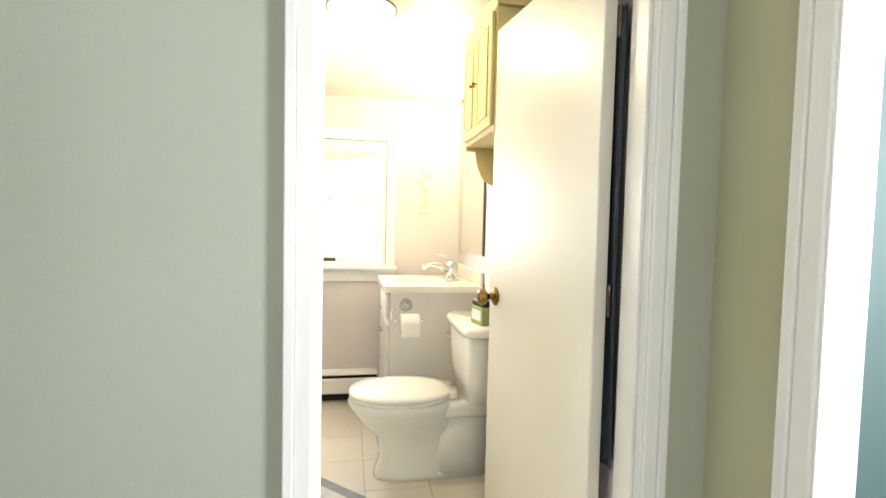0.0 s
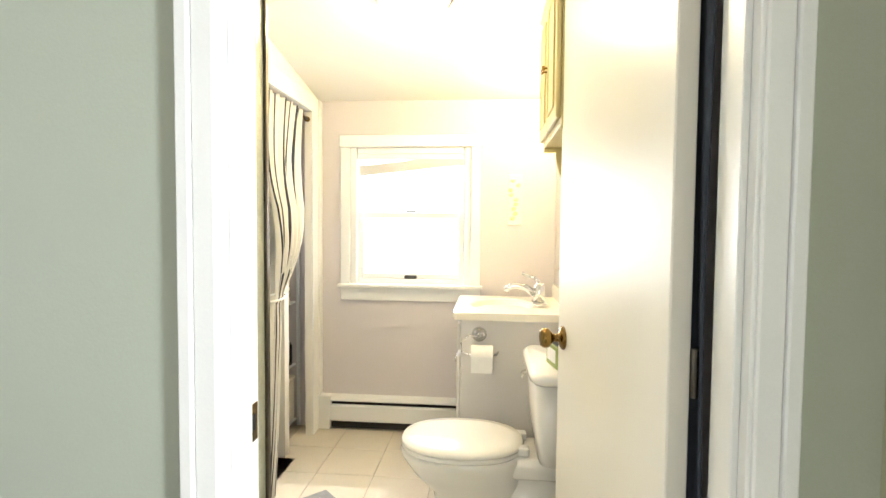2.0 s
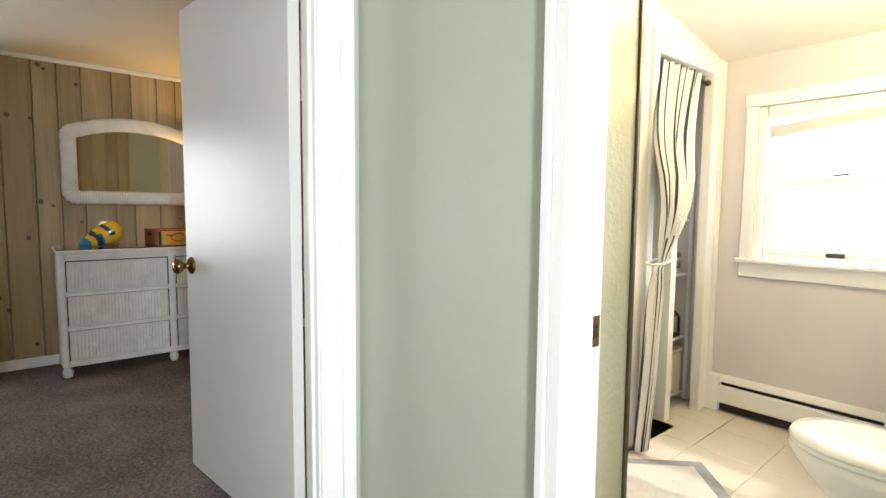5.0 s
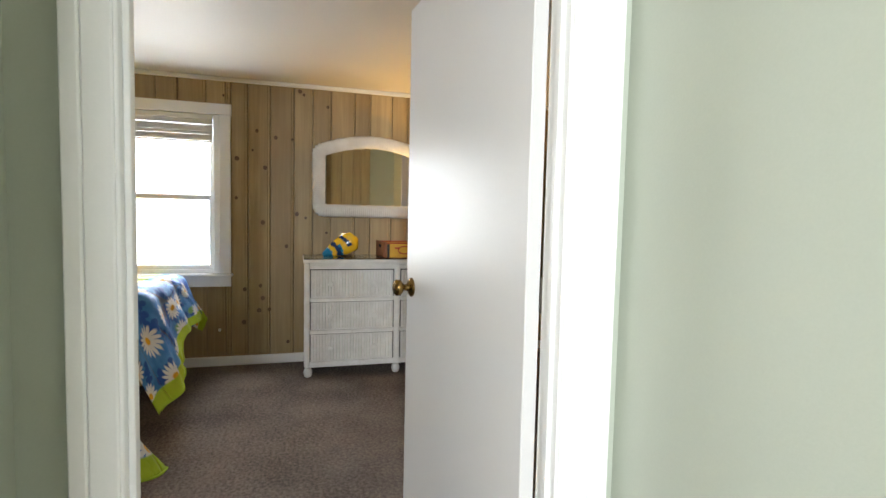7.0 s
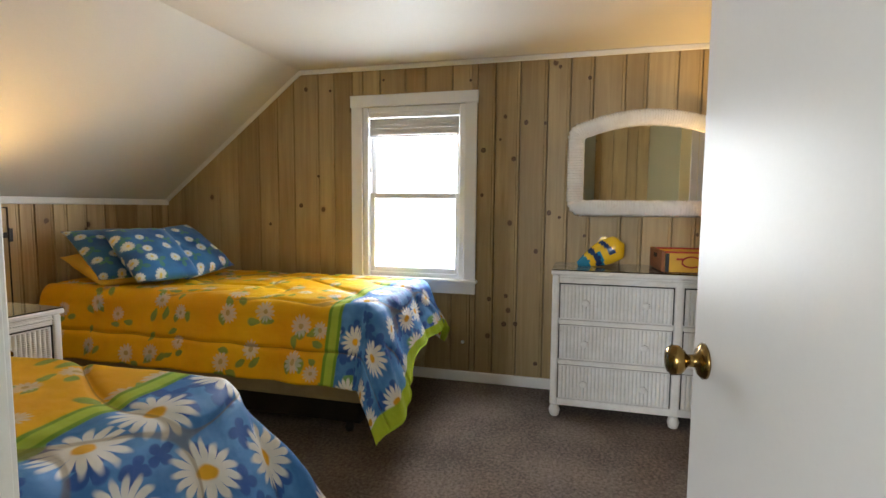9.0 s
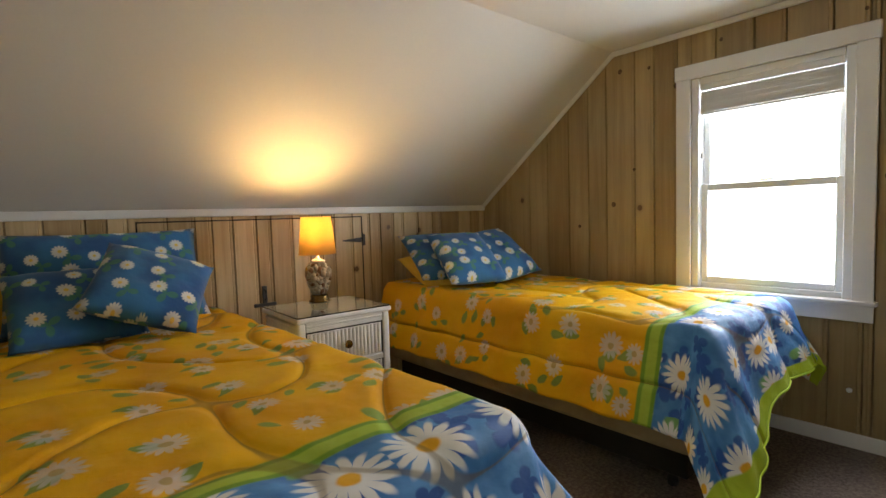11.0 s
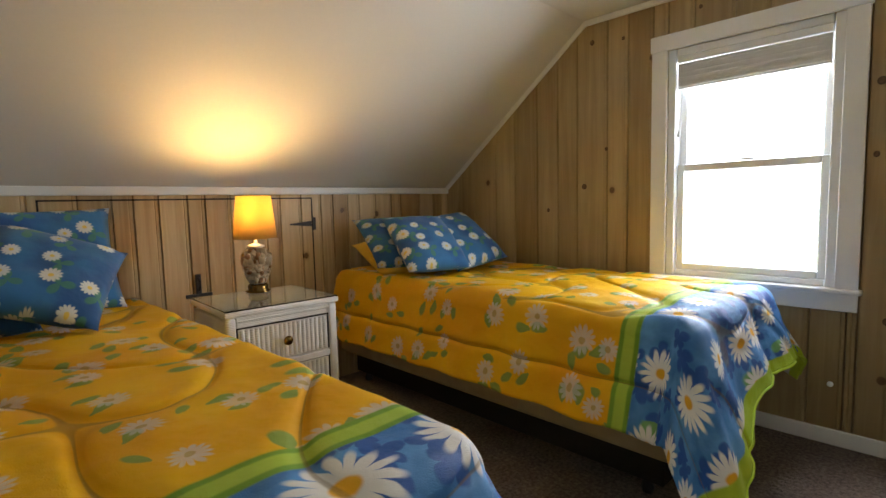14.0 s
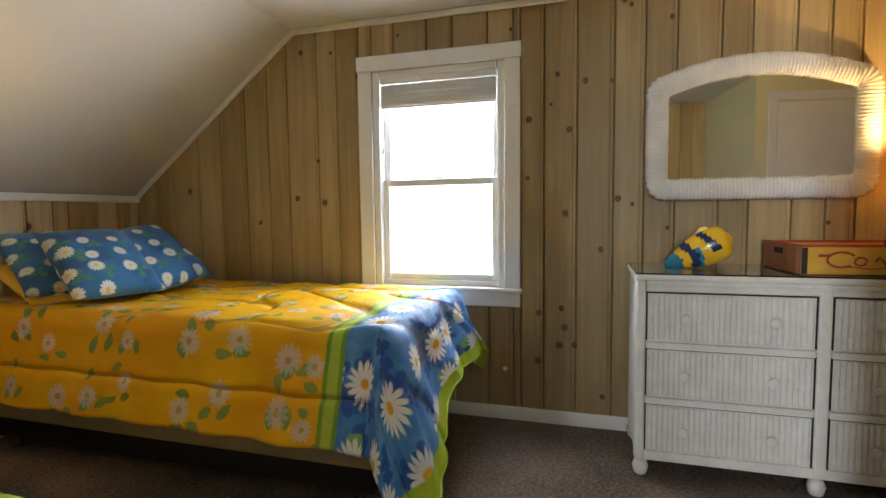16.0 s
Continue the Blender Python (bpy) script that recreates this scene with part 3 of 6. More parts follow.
bm = bmesh.new()
box(bm, BX0 - 0.7, BWX0, BY1, BY1 + 0.16, -0.1, 2.5)
box(bm, BWX1, BX1 + 0.1, BY1, BY1 + 0.16, -0.1, 2.5)
box(bm, BWX0, BWX1, BY1, BY1 + 0.16, -0.1, BWZ0)
box(bm, BWX0, BWX1, BY1, BY1 + 0.16, BWZ1, 2.5)
setting("wall_bathroom_north", bm, M_BATHWALL, "lilac grey bathroom wall below and around the window", "wall")
setting("wall_bathroom_east", boxed(BX1, BX1 + 0.1, BW1, BY1, -0.1, 2.55), M_BATHWALL, "lilac grey bathroom wall behind the toilet", "wall")
CY0, CY1, CZ = 1.585, 2.215, 1.98
CU = 1.655    # where the closet curtain is gathered
bm = bmesh.new()
box(bm, BX0 - 0.04, BX0, BW1, CY0, -0.1, 2.5)
box(bm, BX0 - 0.04, BX0, CY1, BY1, -0.1, 2.5)
box(bm, BX0 - 0.04, BX0, CY0, CY1, CZ, 2.5)
setting("wall_bathroom_west", bm, M_BATHCEIL, "cream bathroom wall with the closet opening", "wall")
bm = bmesh.new()
box(bm, -0.52, -0.46, NORTH + 0.1, BY1, -0.1, 2.4)
box(bm, -0.46, BX0 - 0.04, NORTH + 0.1, NORTH + 0.16, -0.1, 2.4)
setting("wall_closet", bm, M_BATHCEIL, "cream inner walls of the linen closet", "wall")


# ---------------------------------------------------------------- trim
def trim(name, bm, label="white painted wood trim", category="trim", material=None):
    return setting(name, bm, material or M_TRIM, label, category)


def casing_strip(bm, axis, a0, a1, face, out, z0, z1, inner_low):
    """A moulded upright or head board: two steps, thicker at its outer edge. axis: the wall's direction."""
    mid = a0 + (a1 - a0) * (0.62 if inner_low else 0.38)
    for lo, hi, d in ((a0, mid, 0.012 if inner_low else 0.019), (mid, a1, 0.019 if inner_low else 0.012)):
        if axis == "x":
            box(bm, lo, hi, min(face, face + out * d), max(face, face + out * d), z0, z1, 0.003)
        else:
            box(bm, min(face, face + out * d), max(face, face + out * d), lo, hi, z0, z1, 0.003)


def doorway(name, axis, a0, a1, w0, w1, left, right, label):
    """Jambs, stops and casings on both faces; a0..a1 the clear opening, w0..w1 the wall."""
    bm = bmesh.new()
    def b(p0, p1, q0, q1, z0, z1):
        box(bm, p0, p1, q0, q1, z0, z1, 0.002) if axis == "x" else box(bm, q0, q1, p0, p1, z0, z1, 0.002)
    b(a0 - 0.02, a0, w0 - 0.003, w1 + 0.003, 0, DOOR_H + 0.02)
    b(a1, a1 + 0.02, w0 - 0.003, w1 + 0.003, 0, DOOR_H + 0.02)
    b(a0, a1, w0 - 0.003, w1 + 0.003, DOOR_H, DOOR_H + 0.02)
    for face, out in ((w0, -1), (w1, 1)):
        casing_strip(bm, axis, a0 - left, a0 - 0.006, face, out, 0, DOOR_H + 0.08, False)
        casing_strip(bm, axis, a1 + 0.006, a1 + right, face, out, 0, DOOR_H + 0.08, True)
        d0, d1 = min(face, face + out * 0.016), max(face, face + out * 0.016)
        b(a0 - left, a1 + right, d0, d1, DOOR_H + 0.006, DOOR_H + 0.08)
    return trim(name, bm, label, "door frame")


doorway("door_frame_bathroom", "x", TD0, TD1, BW0, BW1, 0.068, 0.068, "white painted frame of the bathroom doorway")
doorway("door_frame_bedroom", "y", BD0, BD1, DW0, DW1, 0.085, 0.132, "white painted frame of the bedroom doorway")
doorway("door_frame_side", "y", SD0, SD1, HX1, HX1 + 0.1, 0.085, 0.085, "white painted frame of the side doorway")
bm = bmesh.new()
box(bm, TD0, TD0 + 0.012, BW0 + 0.02, BW1 - 0.045, 0, DOOR_H, 0.002)
box(bm, TD1 - 0.012, TD1, BW0 + 0.02, BW1 - 0.045, 0, DOOR_H, 0.002)
trim("door_stop_bathroom", bm)
bm = bmesh.new()
box(bm, DW0 + 0.045, DW1 - 0.02, BD0, BD0 + 0.012, 0, DOOR_H, 0.002)
box(bm, DW0 + 0.045, DW1 - 0.02, BD1 - 0.012, BD1, 0, DOOR_H, 0.002)
trim("door_stop_bedroom", bm)

# bedroom baseboards and mouldings
bm = bmesh.new()
box(bm, WEST + 0.018, WEST + 0.034, KNEE + 0.03, NORTH, 0, 0.075, 0.004)
trim("baseboard_west", bm, "white painted baseboard under the window wall", "baseboard")
trim("baseboard_east", boxed(EAST - 0.016, EAST, KNEE + 0.03, -1.2, 0, 0.075, bevel=0.004), "white painted baseboard", "baseboard")
bm = bmesh.new()
box(bm, WEST + 0.018, WEST + 0.040, SLOPE_Y, NORTH, CEIL - 0.035, CEIL - 0.001, 0.006)
ang = math.atan2(CEIL - KNEE_Z, SLOPE_Y - KNEE)
L = math.hypot(CEIL - KNEE_Z, SLOPE_Y - KNEE)
for wx0, wx1 in ((WEST + 0.018, WEST + 0.036), (EAST - 0.018, EAST + 0.0)):
    s = bmesh.new()
    box(s, wx0, wx1, 0, L, -0.032, -0.001, 0.004)
    s.transform(Matrix.Translation((0, KNEE, KNEE_Z)) @ Matrix.Rotation(ang, 4, "X"))
    tmp = bpy.data.meshes.new("strip")
    s.to_mesh(tmp)
    s.free()
    bm.from_mesh(tmp)
box(bm, WEST + 0.018, EAST, KNEE + 0.018, KNEE + 0.036, KNEE_Z - 0.042, KNEE_Z + 0.004, 0.005)
box(bm, EAST - 0.018, EAST, SLOPE_Y, -1.2, CEIL - 0.035, CEIL - 0.001, 0.006)
trim("trim_ceiling", bm, "white painted cove moulding along slope and ceiling")


# ---------------------------------------------------------------- windows
def sash(win, w, h, z, depth, name):
    fr = bmesh.new()
    box(fr, -w / 2, -w / 2 + 0.034, depth - 0.016, depth + 0.016, z, z + h, 0.004)
    box(fr, w / 2 - 0.034, w / 2, depth - 0.016, depth + 0.016, z, z + h, 0.004)
    box(fr, -w / 2 + 0.0345, w / 2 - 0.0345, depth - 0.015, depth + 0.015, z, z + 0.036, 0.004)
    box(fr, -w / 2 + 0.0345, w / 2 - 0.0345, depth - 0.015, depth + 0.015, z + h - 0.038, z + h, 0.004)
    s = part(name, fr, M_VINYL, win)
    p = part("pane", boxed(-w / 2 + 0.04, w / 2 - 0.04, depth - 0.003, depth + 0.003, z + 0.04, z + h - 0.035), M_GLASS, s)
    p.visible_shadow = False


def window(name, m, w, h, label, casing, head, sill_out, blind_drop, tilt, inner_tag):
    """Local frame: x across, y outwards, z up from the opening's foot; the wall's face at y = 0."""
    win = tagged(new(name), label, "window", "", "structure")
    win.matrix_world = m
    bm = bmesh.new()
    for s in (-1, 1):
        x0, x1 = sorted((s * w / 2, s * (w / 2 + casing)))
        box(bm, x0, x1, -0.020, 0, -0.02, h, 0.003)
    # casings take the bluer vinyl white to carry the daylight glare on them
    part("window_casing", bm, M_VINYL, win)
    part("head_casing", boxed(-w / 2 - casing - 0.008, w / 2 + casing + 0.008, -0.024, 0, h, h + head, bevel=0.004), M_VINYL, win)
    part("window_sill", boxed(-w / 2 - casing - 0.015, w / 2 + casing + 0.015, -sill_out, 0.10, -0.022, 0.0, bevel=0.005, seg=2), M_TRIM, win)
    part("apron", boxed(-w / 2 - casing, w / 2 + casing, -0.018, 0, -0.105, -0.022, bevel=0.003), M_TRIM, win)
    bm = bmesh.new()
    box(bm, -w / 2, -w / 2 + 0.040, 0.0, 0.13, 0, h, 0.003)
    box(bm, w / 2 - 0.040, w / 2, 0.0, 0.13, 0, h, 0.003)
    box(bm, -w / 2 + 0.0455, w / 2 - 0.0455, 0.001, 0.13, h - 0.04, h, 0.003)
    box(bm, -w / 2 + 0.0455, w / 2 - 0.0455, 0.02, 0.13, 0, 0.03, 0.003)
    part("window_frame", bm, M_VINYL, win)
    full = h - 0.07
    half = full / 2 - (0.028 if inner_tag else 0.0)
    sash(win, w - 0.085, half + 0.03, 0.030, 0.055, "lower_sash")
    sash(win, w - 0.085, full - half + 0.02, 0.032 + half - 0.012, 0.092, "upper_sash")
    lock = bmesh.new()
    box(lock, -0.035, 0.035, 0.030, 0.050, half + 0.062, half + 0.074, 0.003)
    part("sash_lock", lock, M_VINYL if inner_tag else M_BLACK, win)
    if not inner_tag:
        part("sash_lift", boxed(-0.04, 0.04, 0.022, 0.045, 0.032, 0.053, bevel=0.004), M_PLASTICK, win, "dark sash lift")
    # raised blind: head rail, gathered slats, bottom rail, cord
    bl = tagged(new("window_blind"), "raised grey horizontal blind gathered at the window head", "blind")
    bl.matrix_world = m
    part("head_rail", boxed(-w / 2 + 0.047, w / 2 - 0.047, 0.002, 0.040, h - 0.075, h - 0.041, bevel=0.003), M_VINYL, bl)
    n = 18
    turn = Matrix.Translation((0, 0, h - 0.078)) @ Matrix.Rotation(tilt, 4, "Y") @ Matrix.Translation((0, 0, -(h - 0.078)))
    for k in range(n):
        zz = h - 0.082 - blind_drop * (k + 0.5) / n
        sl = boxed(-w / 2 + 0.05, w / 2 - 0.05, 0.004 + 0.002 * (k % 3), 0.036 + 0.002 * (k % 3), zz - 0.0033, zz + 0.0033)
        sl.transform(Matrix.Translation((0, 0, zz)) @ Matrix.Rotation(radians(random.uniform(-9, 9)), 4, "X") @ Matrix.Translation((0, 0, -zz)))
        sl.transform(turn)
        part("slat", sl, M_BLIND, bl)
    br = boxed(-w / 2 + 0.05, w / 2 - 0.05, 0.006, 0.034, h - 0.094 - blind_drop, h - 0.082 - blind_drop, bevel=0.002)
    br.transform(turn)
    part("bottom_rail", br, M_BLIND, bl)
    cord = tube(bmesh.new(), [(-w / 2 + 0.062, -0.004, h - 0.06), (-w / 2 + 0.064, -0.005, h - 0.25), (-w / 2 + 0.062, -0.004, h - 0.44)], 0.0022, 6)
    part("pull_cord", cord, M_VINYL, bl)
    part("tassel", turned([(0.003, 0), (0.008, -0.004), (0.010, -0.03), (0.004, -0.034)], 10, Matrix.Translation((-w / 2 + 0.062, -0.004, h - 0.44))), M_VINYL, bl)
    return win


window("window_1", pose(WEST + 0.018, (WY0 + WY1) / 2, WZ0, 0, 0, 90), WY1 - WY0, WZ1 - WZ0, "white double-hung window with bright daylight behind", 0.085, 0.085, 0.045, 0.12, 0.0, True)
window("window_2", pose((BWX0 + BWX1) / 2, BY1, BWZ0, 0, 0, 0), BWX1 - BWX0, BWZ1 - BWZ0, "white bathroom sash window with a slanting blind", 0.06, 0.075, 0.05, 0.05, radians(-6), False)


# ---------------------------------------------------------------- doors
def knob_profile():
    return [(0.0, 0.0), (0.033, 0.0), (0.033, 0.004), (0.026, 0.010), (0.012, 0.014), (0.011, 0.030), (0.020, 0.036), (0.027, 0.044), (0.028, 0.056), (0.022, 0.064), (0.012, 0.066), (0.0, 0.067)]


def door(name, hinge, free, width, label, paint, height=2.03):
    """A flush slab on its hinge line; the face towards -y in its own frame is the one that the hall sees."""
    d = Vector(free) - Vector(hinge)
    m = pose(hinge[0], hinge[1], 0.012, 0, 0, math.degrees(math.atan2(d.y, d.x)))
    ob = tagged(new(name), label, "door", "", "structure")
    ob.matrix_world = m
    part("door_leaf", boxed(0.0, width, -0.021, 0.021, 0, height, bevel=0.003), paint, ob)
    for s in (-1, 1):
        k = turned(knob_profile(), 28, Matrix.Translation((width - 0.062, s * 0.021, 0.93)) @ Matrix.Rotation(s * -math.pi / 2, 4, "X") @ Matrix.Scale(1.15, 4))
        part("door_knob", k, M_BRASS, ob, "aged brass knob", True)
    part("latch_plate", boxed(width - 0.001, width + 0.0015, -0.012, 0.012, 0.90, 0.96), M_BRASS, ob)
    for z in (0.22, 1.02, 1.80):
        h = bmesh.new()
        lathe(h, [(0.0065, z - 0.045), (0.0065, z + 0.045)], 10, Matrix.Translation((-0.004, -0.026, 0)))
        box(h, 0.001, 0.03, -0.0230, -0.0200, z - 0.042, z + 0.042)
        part("hinge", h, M_STEEL, ob)
    return ob


door("door_1", (-0.104, -0.163), (-0.991, -0.275), 0.893, "white flush bedroom door standing wide open", M_DOOR)
door("door_2", (1.622, 0.178), (1.530, 0.925), 0.755, "white flush bathroom door standing open", M_BATHDOOR)
st = tagged(new("strike_plate"), "small brass strike plate on the door jamb", "strike plate", "", "structure")
part("plate", boxed(TD0 - 0.0005, TD0 + 0.0015, BW1 - 0.036, BW1 - 0.004, 0.895, 0.965), M_BRASS, st)
# slot is a near-black plate on the brass, its inner shade as colour
part("slot", boxed(TD0 + 0.0016, TD0 + 0.0022, BW1 - 0.028, BW1 - 0.014, 0.915, 0.945), M_DARK, st)
st = tagged(new("strike_plate_bedroom"), "small dark strike plate on the bedroom door jamb", "strike plate", "", "structure")
part("plate", boxed(DW0 + 0.006, DW0 + 0.026, BD0 - 0.0005, BD0 + 0.0015, 0.915, 0.965), M_BRASS, st)
# uncut slot again, its dark inside laid on as a near-black plate
part("slot", boxed(DW0 + 0.010, DW0 + 0.021, BD0 + 0.0016, BD0 + 0.0022, 0.927, 0.953), M_DARK, st)


# ---------------------------------------------------------------- beds
def cloth_point(u, v, half, length, r, fold, flare, near, turn, centre):
    """A flat cloth's point laid over the bed: rounded edges, hanging sides, a gathered corner."""
    du, dv = max(0.0, abs(u) - (half - r)), max(0.0, v - (length - r))
    s = (du ** 3 + dv ** 3) ** (1 / 3)
    ux, vy = math.copysign(min(abs(u), half - r), u), min(v, length - r)
    th = math.atan2(dv * (turn if u * near > 0 else 1.0), du) if s > 0 else 0.0
    both = math.sin(2 * th) ** 2 if s > 0 else 0.0
    if s < r * math.pi / 2:
        off, drop = r * math.sin(s / r), r * (1 - math.cos(s / r))
    else:
        k = s - r * math.pi / 2
        w = max(0.0, min(1.0, (v - 1.2) / (length - 1.2)))
        lean = 0.24 + 0.16 * both + flare * w * w * (3 - 2 * w)
        off, drop = r + lean * k, r + k * math.sqrt(max(0.3, 1 - lean * lean * 0.8))
        off += fold * min(1, k / 0.15) * (math.sin(v * 19 + u * 4) * math.cos(th) + math.sin(u * 15 + 0.7) * math.sin(th) + 2.2 * both * math.sin(th * 8))
    c, sn = (math.cos(th), math.sin(th)) if s > 0 else (0.0, 0.0)
    if u * near < 0 and s > 0:
        c *= min(1.0, r / max(off + 0.03, r))
    puff = 0.007 * noise.noise(Vector((u * 5.0, v * 5.0, half * 7))) + 0.004 * noise.noise(Vector((u * 13, v * 13, 2.0)))
    if abs(u) < half:
        puff += 0.013 * (1 - math.exp(-(quilting(u + 3.0 + centre, v) / 0.34) ** 2)) * min(1.0, (half - abs(u)) / 0.05)
    if du > 0.12 and dv < 0.05:
        puff -= 0.014 * math.exp(-((du - 0.29) / 0.012) ** 2)
    side = min(1.0, drop / r)
    return Vector((ux + math.copysign(1, u) * c * (off + puff * side), vy + sn * (off + puff * side), -drop + puff * (1 - side)))


def bed(x, y, z, rz, half, length, side, foot, cloth, near, flare, turn, label, blanket_label):
    b = thing("bed", pose(x, y, 0, 0, 0, rz), label, "bed", "twin beds")
    part("mattress", boxed(-half + 0.07, half - 0.07, 0.02, length - 0.06, z - 0.24, z - 0.03, bevel=0.05, seg=3), M_BOXSPRING, b)
    part("box_spring", boxed(-half + 0.02, half - 0.02, 0.02, length - 0.03, z - 0.53, z - 0.243, bevel=0.025, seg=2), M_BOXSPRING, b, "tan cloth box spring")
    part("bed_frame", boxed(-half + 0.13, half - 0.13, 0.04, length - 0.14, 0.06, z - 0.532, bevel=0.006), M_DARK, b, "black platform frame")
    for lx in (-half + 0.17, half - 0.17):
        for ly in (0.12, length - 0.22):
            part("leg", turned([(0.022, 0), (0.026, 0.02), (0.020, 0.04), (0.020, 0.059)], 12, Matrix.Translation((lx, ly, 0))), M_BLACK, b)
    c = thing("comforter", pose(x, y, z, 0, 0, rz), blanket_label, "comforter", "daisy comforters")
    bm = bmesh.new()
    uvl = bm.loops.layers.uv.new("UVMap")
    nu, nv = 150, 200
    us = [(-half - side) + (2 * half + 2 * side) * k / nu for k in range(nu + 1)]
    def hem(u):
        t = max(0.0, min(1.0, (u * near - half * 0.1) / (half * 0.9 + side * 0.6)))
        return length + foot + 0.26 * t * t * (3 - 2 * t)
    def laid(u, k):
        f = k / nv
        return 0.02 + (hem(u) - 0.02) * f
    def printed(u, v):
        return v if v < 2.13 else 2.13 + (v - 2.13) * (2.78 - 2.13) / (hem(u) - 2.13)
    vs = range(nv + 1)
    grid = [[bm.verts.new(cloth_point(u, laid(u, k), half, length, 0.075, 0.010, flare, near, turn, x)) for u in us] for k in vs]
    for j in range(nv):
        for i in range(nu):
            f = bm.faces.new((grid[j][i], grid[j][i + 1], grid[j + 1][i + 1], grid[j + 1][i]))
            f.smooth = True
            for lp, (a, d) in zip(f.loops, ((i, j), (i + 1, j), (i + 1, j + 1), (i, j + 1))):
                lp[uvl].uv = (us[a] + 3.0 + x, printed(us[a], laid(us[a], d)))
    edge_pts = [v.co.copy() for v in grid[nv][3:-3]]
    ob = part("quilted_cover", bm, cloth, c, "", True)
    part("hem_binding", tube(bmesh.new(), edge_pts, 0.0055, 6), M_LIME, c, "lime green binding along the foot hem", True)
    sol = ob.modifiers.new("thickness", "SOLIDIFY")
    sol.thickness, sol.offset = 0.016, -1
    return b


BED1 = (-0.497, -3.80, 0.728)
BED2 = (-2.685, -3.80, 0.745)
bed(*BED1, 1.5, 0.560, 2.29, 0.38, 0.34, M_COMF1, -1, 0.16, 0.8, "twin bed on a dark metal frame beside the pale boarded wall", "yellow and blue daisy comforter on the bed beside the boarded wall")
bed(*BED2, 0.0, 0.545, 2.26, 0.38, 0.30, M_COMF2, 1, 0.12, 0.42, "twin bed on a dark metal frame below the window", "yellow and blue daisy comforter on the bed below the window")


def pillow(m, w, h, t, cloth, label, ruffle=0.03):
    """A stuffed case with pinched corners and a flat hem."""
    p = thing("pillow", m, label, "pillow", "daisy pillows")
    bm = bmesh.new()
    uvl = bm.loops.layers.uv.new("UVMap")
    n = 22
    for s in (1, -1):
        rows = []
        for j in range(n + 1):
            row = []
            for i in range(n + 1):
                a, b = 2 * i / n - 1, 2 * j / n - 1
                fat = max(0.0, (1 - abs(a) ** 3.2)) ** 0.55 * max(0.0, (1 - abs(b) ** 3.2)) ** 0.55
                pinch = 1 - 0.07 * (abs(a * b)) ** 0 * (1 - abs(a) ** 2 * abs(b) ** 2) * (abs(a) ** 4 + abs(b) ** 4) / 1.2
                zz = s * (0.004 + t / 2 * fat) + 0.012 * fat * noise.noise(Vector((a * 2.4 + w * 9, b * 2.4, s)))
                row.append(bm.verts.new((a * w / 2 * pinch, b * h / 2 * pinch, zz)))
            rows.append(row)
        for j in range(n):
            for i in range(n):
                f = bm.faces.new((rows[j][i], rows[j][i + 1], rows[j + 1][i + 1], rows[j + 1][i]) if s > 0 else (rows[j][i], rows[j + 1][i], rows[j + 1][i + 1], rows[j][i + 1]))
                for lp in f.loops:
                    lp[uvl].uv = (lp.vert.co.x + 1.5 + 2 * s, lp.vert.co.y + 1.5)
    bmesh.ops.remove_doubles(bm, verts=bm.verts, dist=0.0085)
    part("pillowcase", bm, cloth, p, "", True)
    return p


BLUEP = "blue pillow printed with small white daisies, propped at the bed head"
pillow(pose(-0.49, -3.655, 0.970, 116, 0, 0), 0.84, 0.50, 0.15, M_PILLOW[0], BLUEP)
pillow(pose(-0.33, -3.40, 0.885, 138, 0, 4), 0.48, 0.42, 0.13, M_PILLOW[1], "blue daisy pillow leaning low against a larger one")
pillow(pose(-0.60, -3.30, 0.945, 140, 0, 8) @ pose(0, 0, 0, 0, 0, 30), 0.46, 0.45, 0.15, M_PILLOW[2], "square blue daisy cushion tilted in front of the pillows")
pillow(pose(-0.23, -3.765, 0.88, 100, 0, 6), 0.34, 0.34, 0.10, M_PILLOWY, "yellow pillow edge showing behind the blue ones")
pillow(pose(-2.53, -3.50, 0.845, 163, 2, -14), 0.60, 0.50, 0.13, M_PILLOWY, "yellow pillow lying under the blue ones at the bed head")
pillow(pose(-2.51, -3.47, 0.940, 149, 0, -16), 0.60, 0.54, 0.13, M_PILLOW[1], BLUEP)
pillow(pose(-2.415, -3.185, 0.945, 144, 0, -16), 0.41, 0.50, 0.14, M_PILLOW[0], "square blue daisy cushion leaning on the bed head pillows")
pillow(pose(-2.74, -3.21, 0.940, 143, 6, -2), 0.46, 0.50, 0.15, M_PILLOW[2], "square blue daisy cushion tilted beside the gable wall")


# ---------------------------------------------------------------- wicker furniture
def reeded(x0, x1, z0, z1, y, pitch, depth):
    """A drawer front of upright reeds, proud towards -y, each of them slightly uneven."""
    bm = bmesh.new()
    n = max(4, round((x1 - x0) / pitch))
    nz = 5
    cols = []
    for k in range(n * 4 + 1):
        f = (k % 4) / 4
        d = depth * math.sin(math.pi * f) ** 0.7 if k % 4 else 0.0
        x = x0 + (x1 - x0) * k / (n * 4)
        w = 0.75 + 0.5 * random.random() if k % 4 == 0 else w
        cols.append([bm.verts.new((x + 0.0008 * math.sin(9 * j + k), y - d * w * (0.9 + 0.15 * math.sin(j * 2.1 + k // 4)), z0 + (z1 - z0) * j / nz)) for j in range(nz + 1)])
    for a, b in zip(cols, cols[1:]):
        for j in range(nz):
            bm.faces.new((a[j], b[j], b[j + 1], a[j + 1]))
    back = box(bm, x0, x1, y + 0.001, y + 0.016, z0, z1)
    return bm


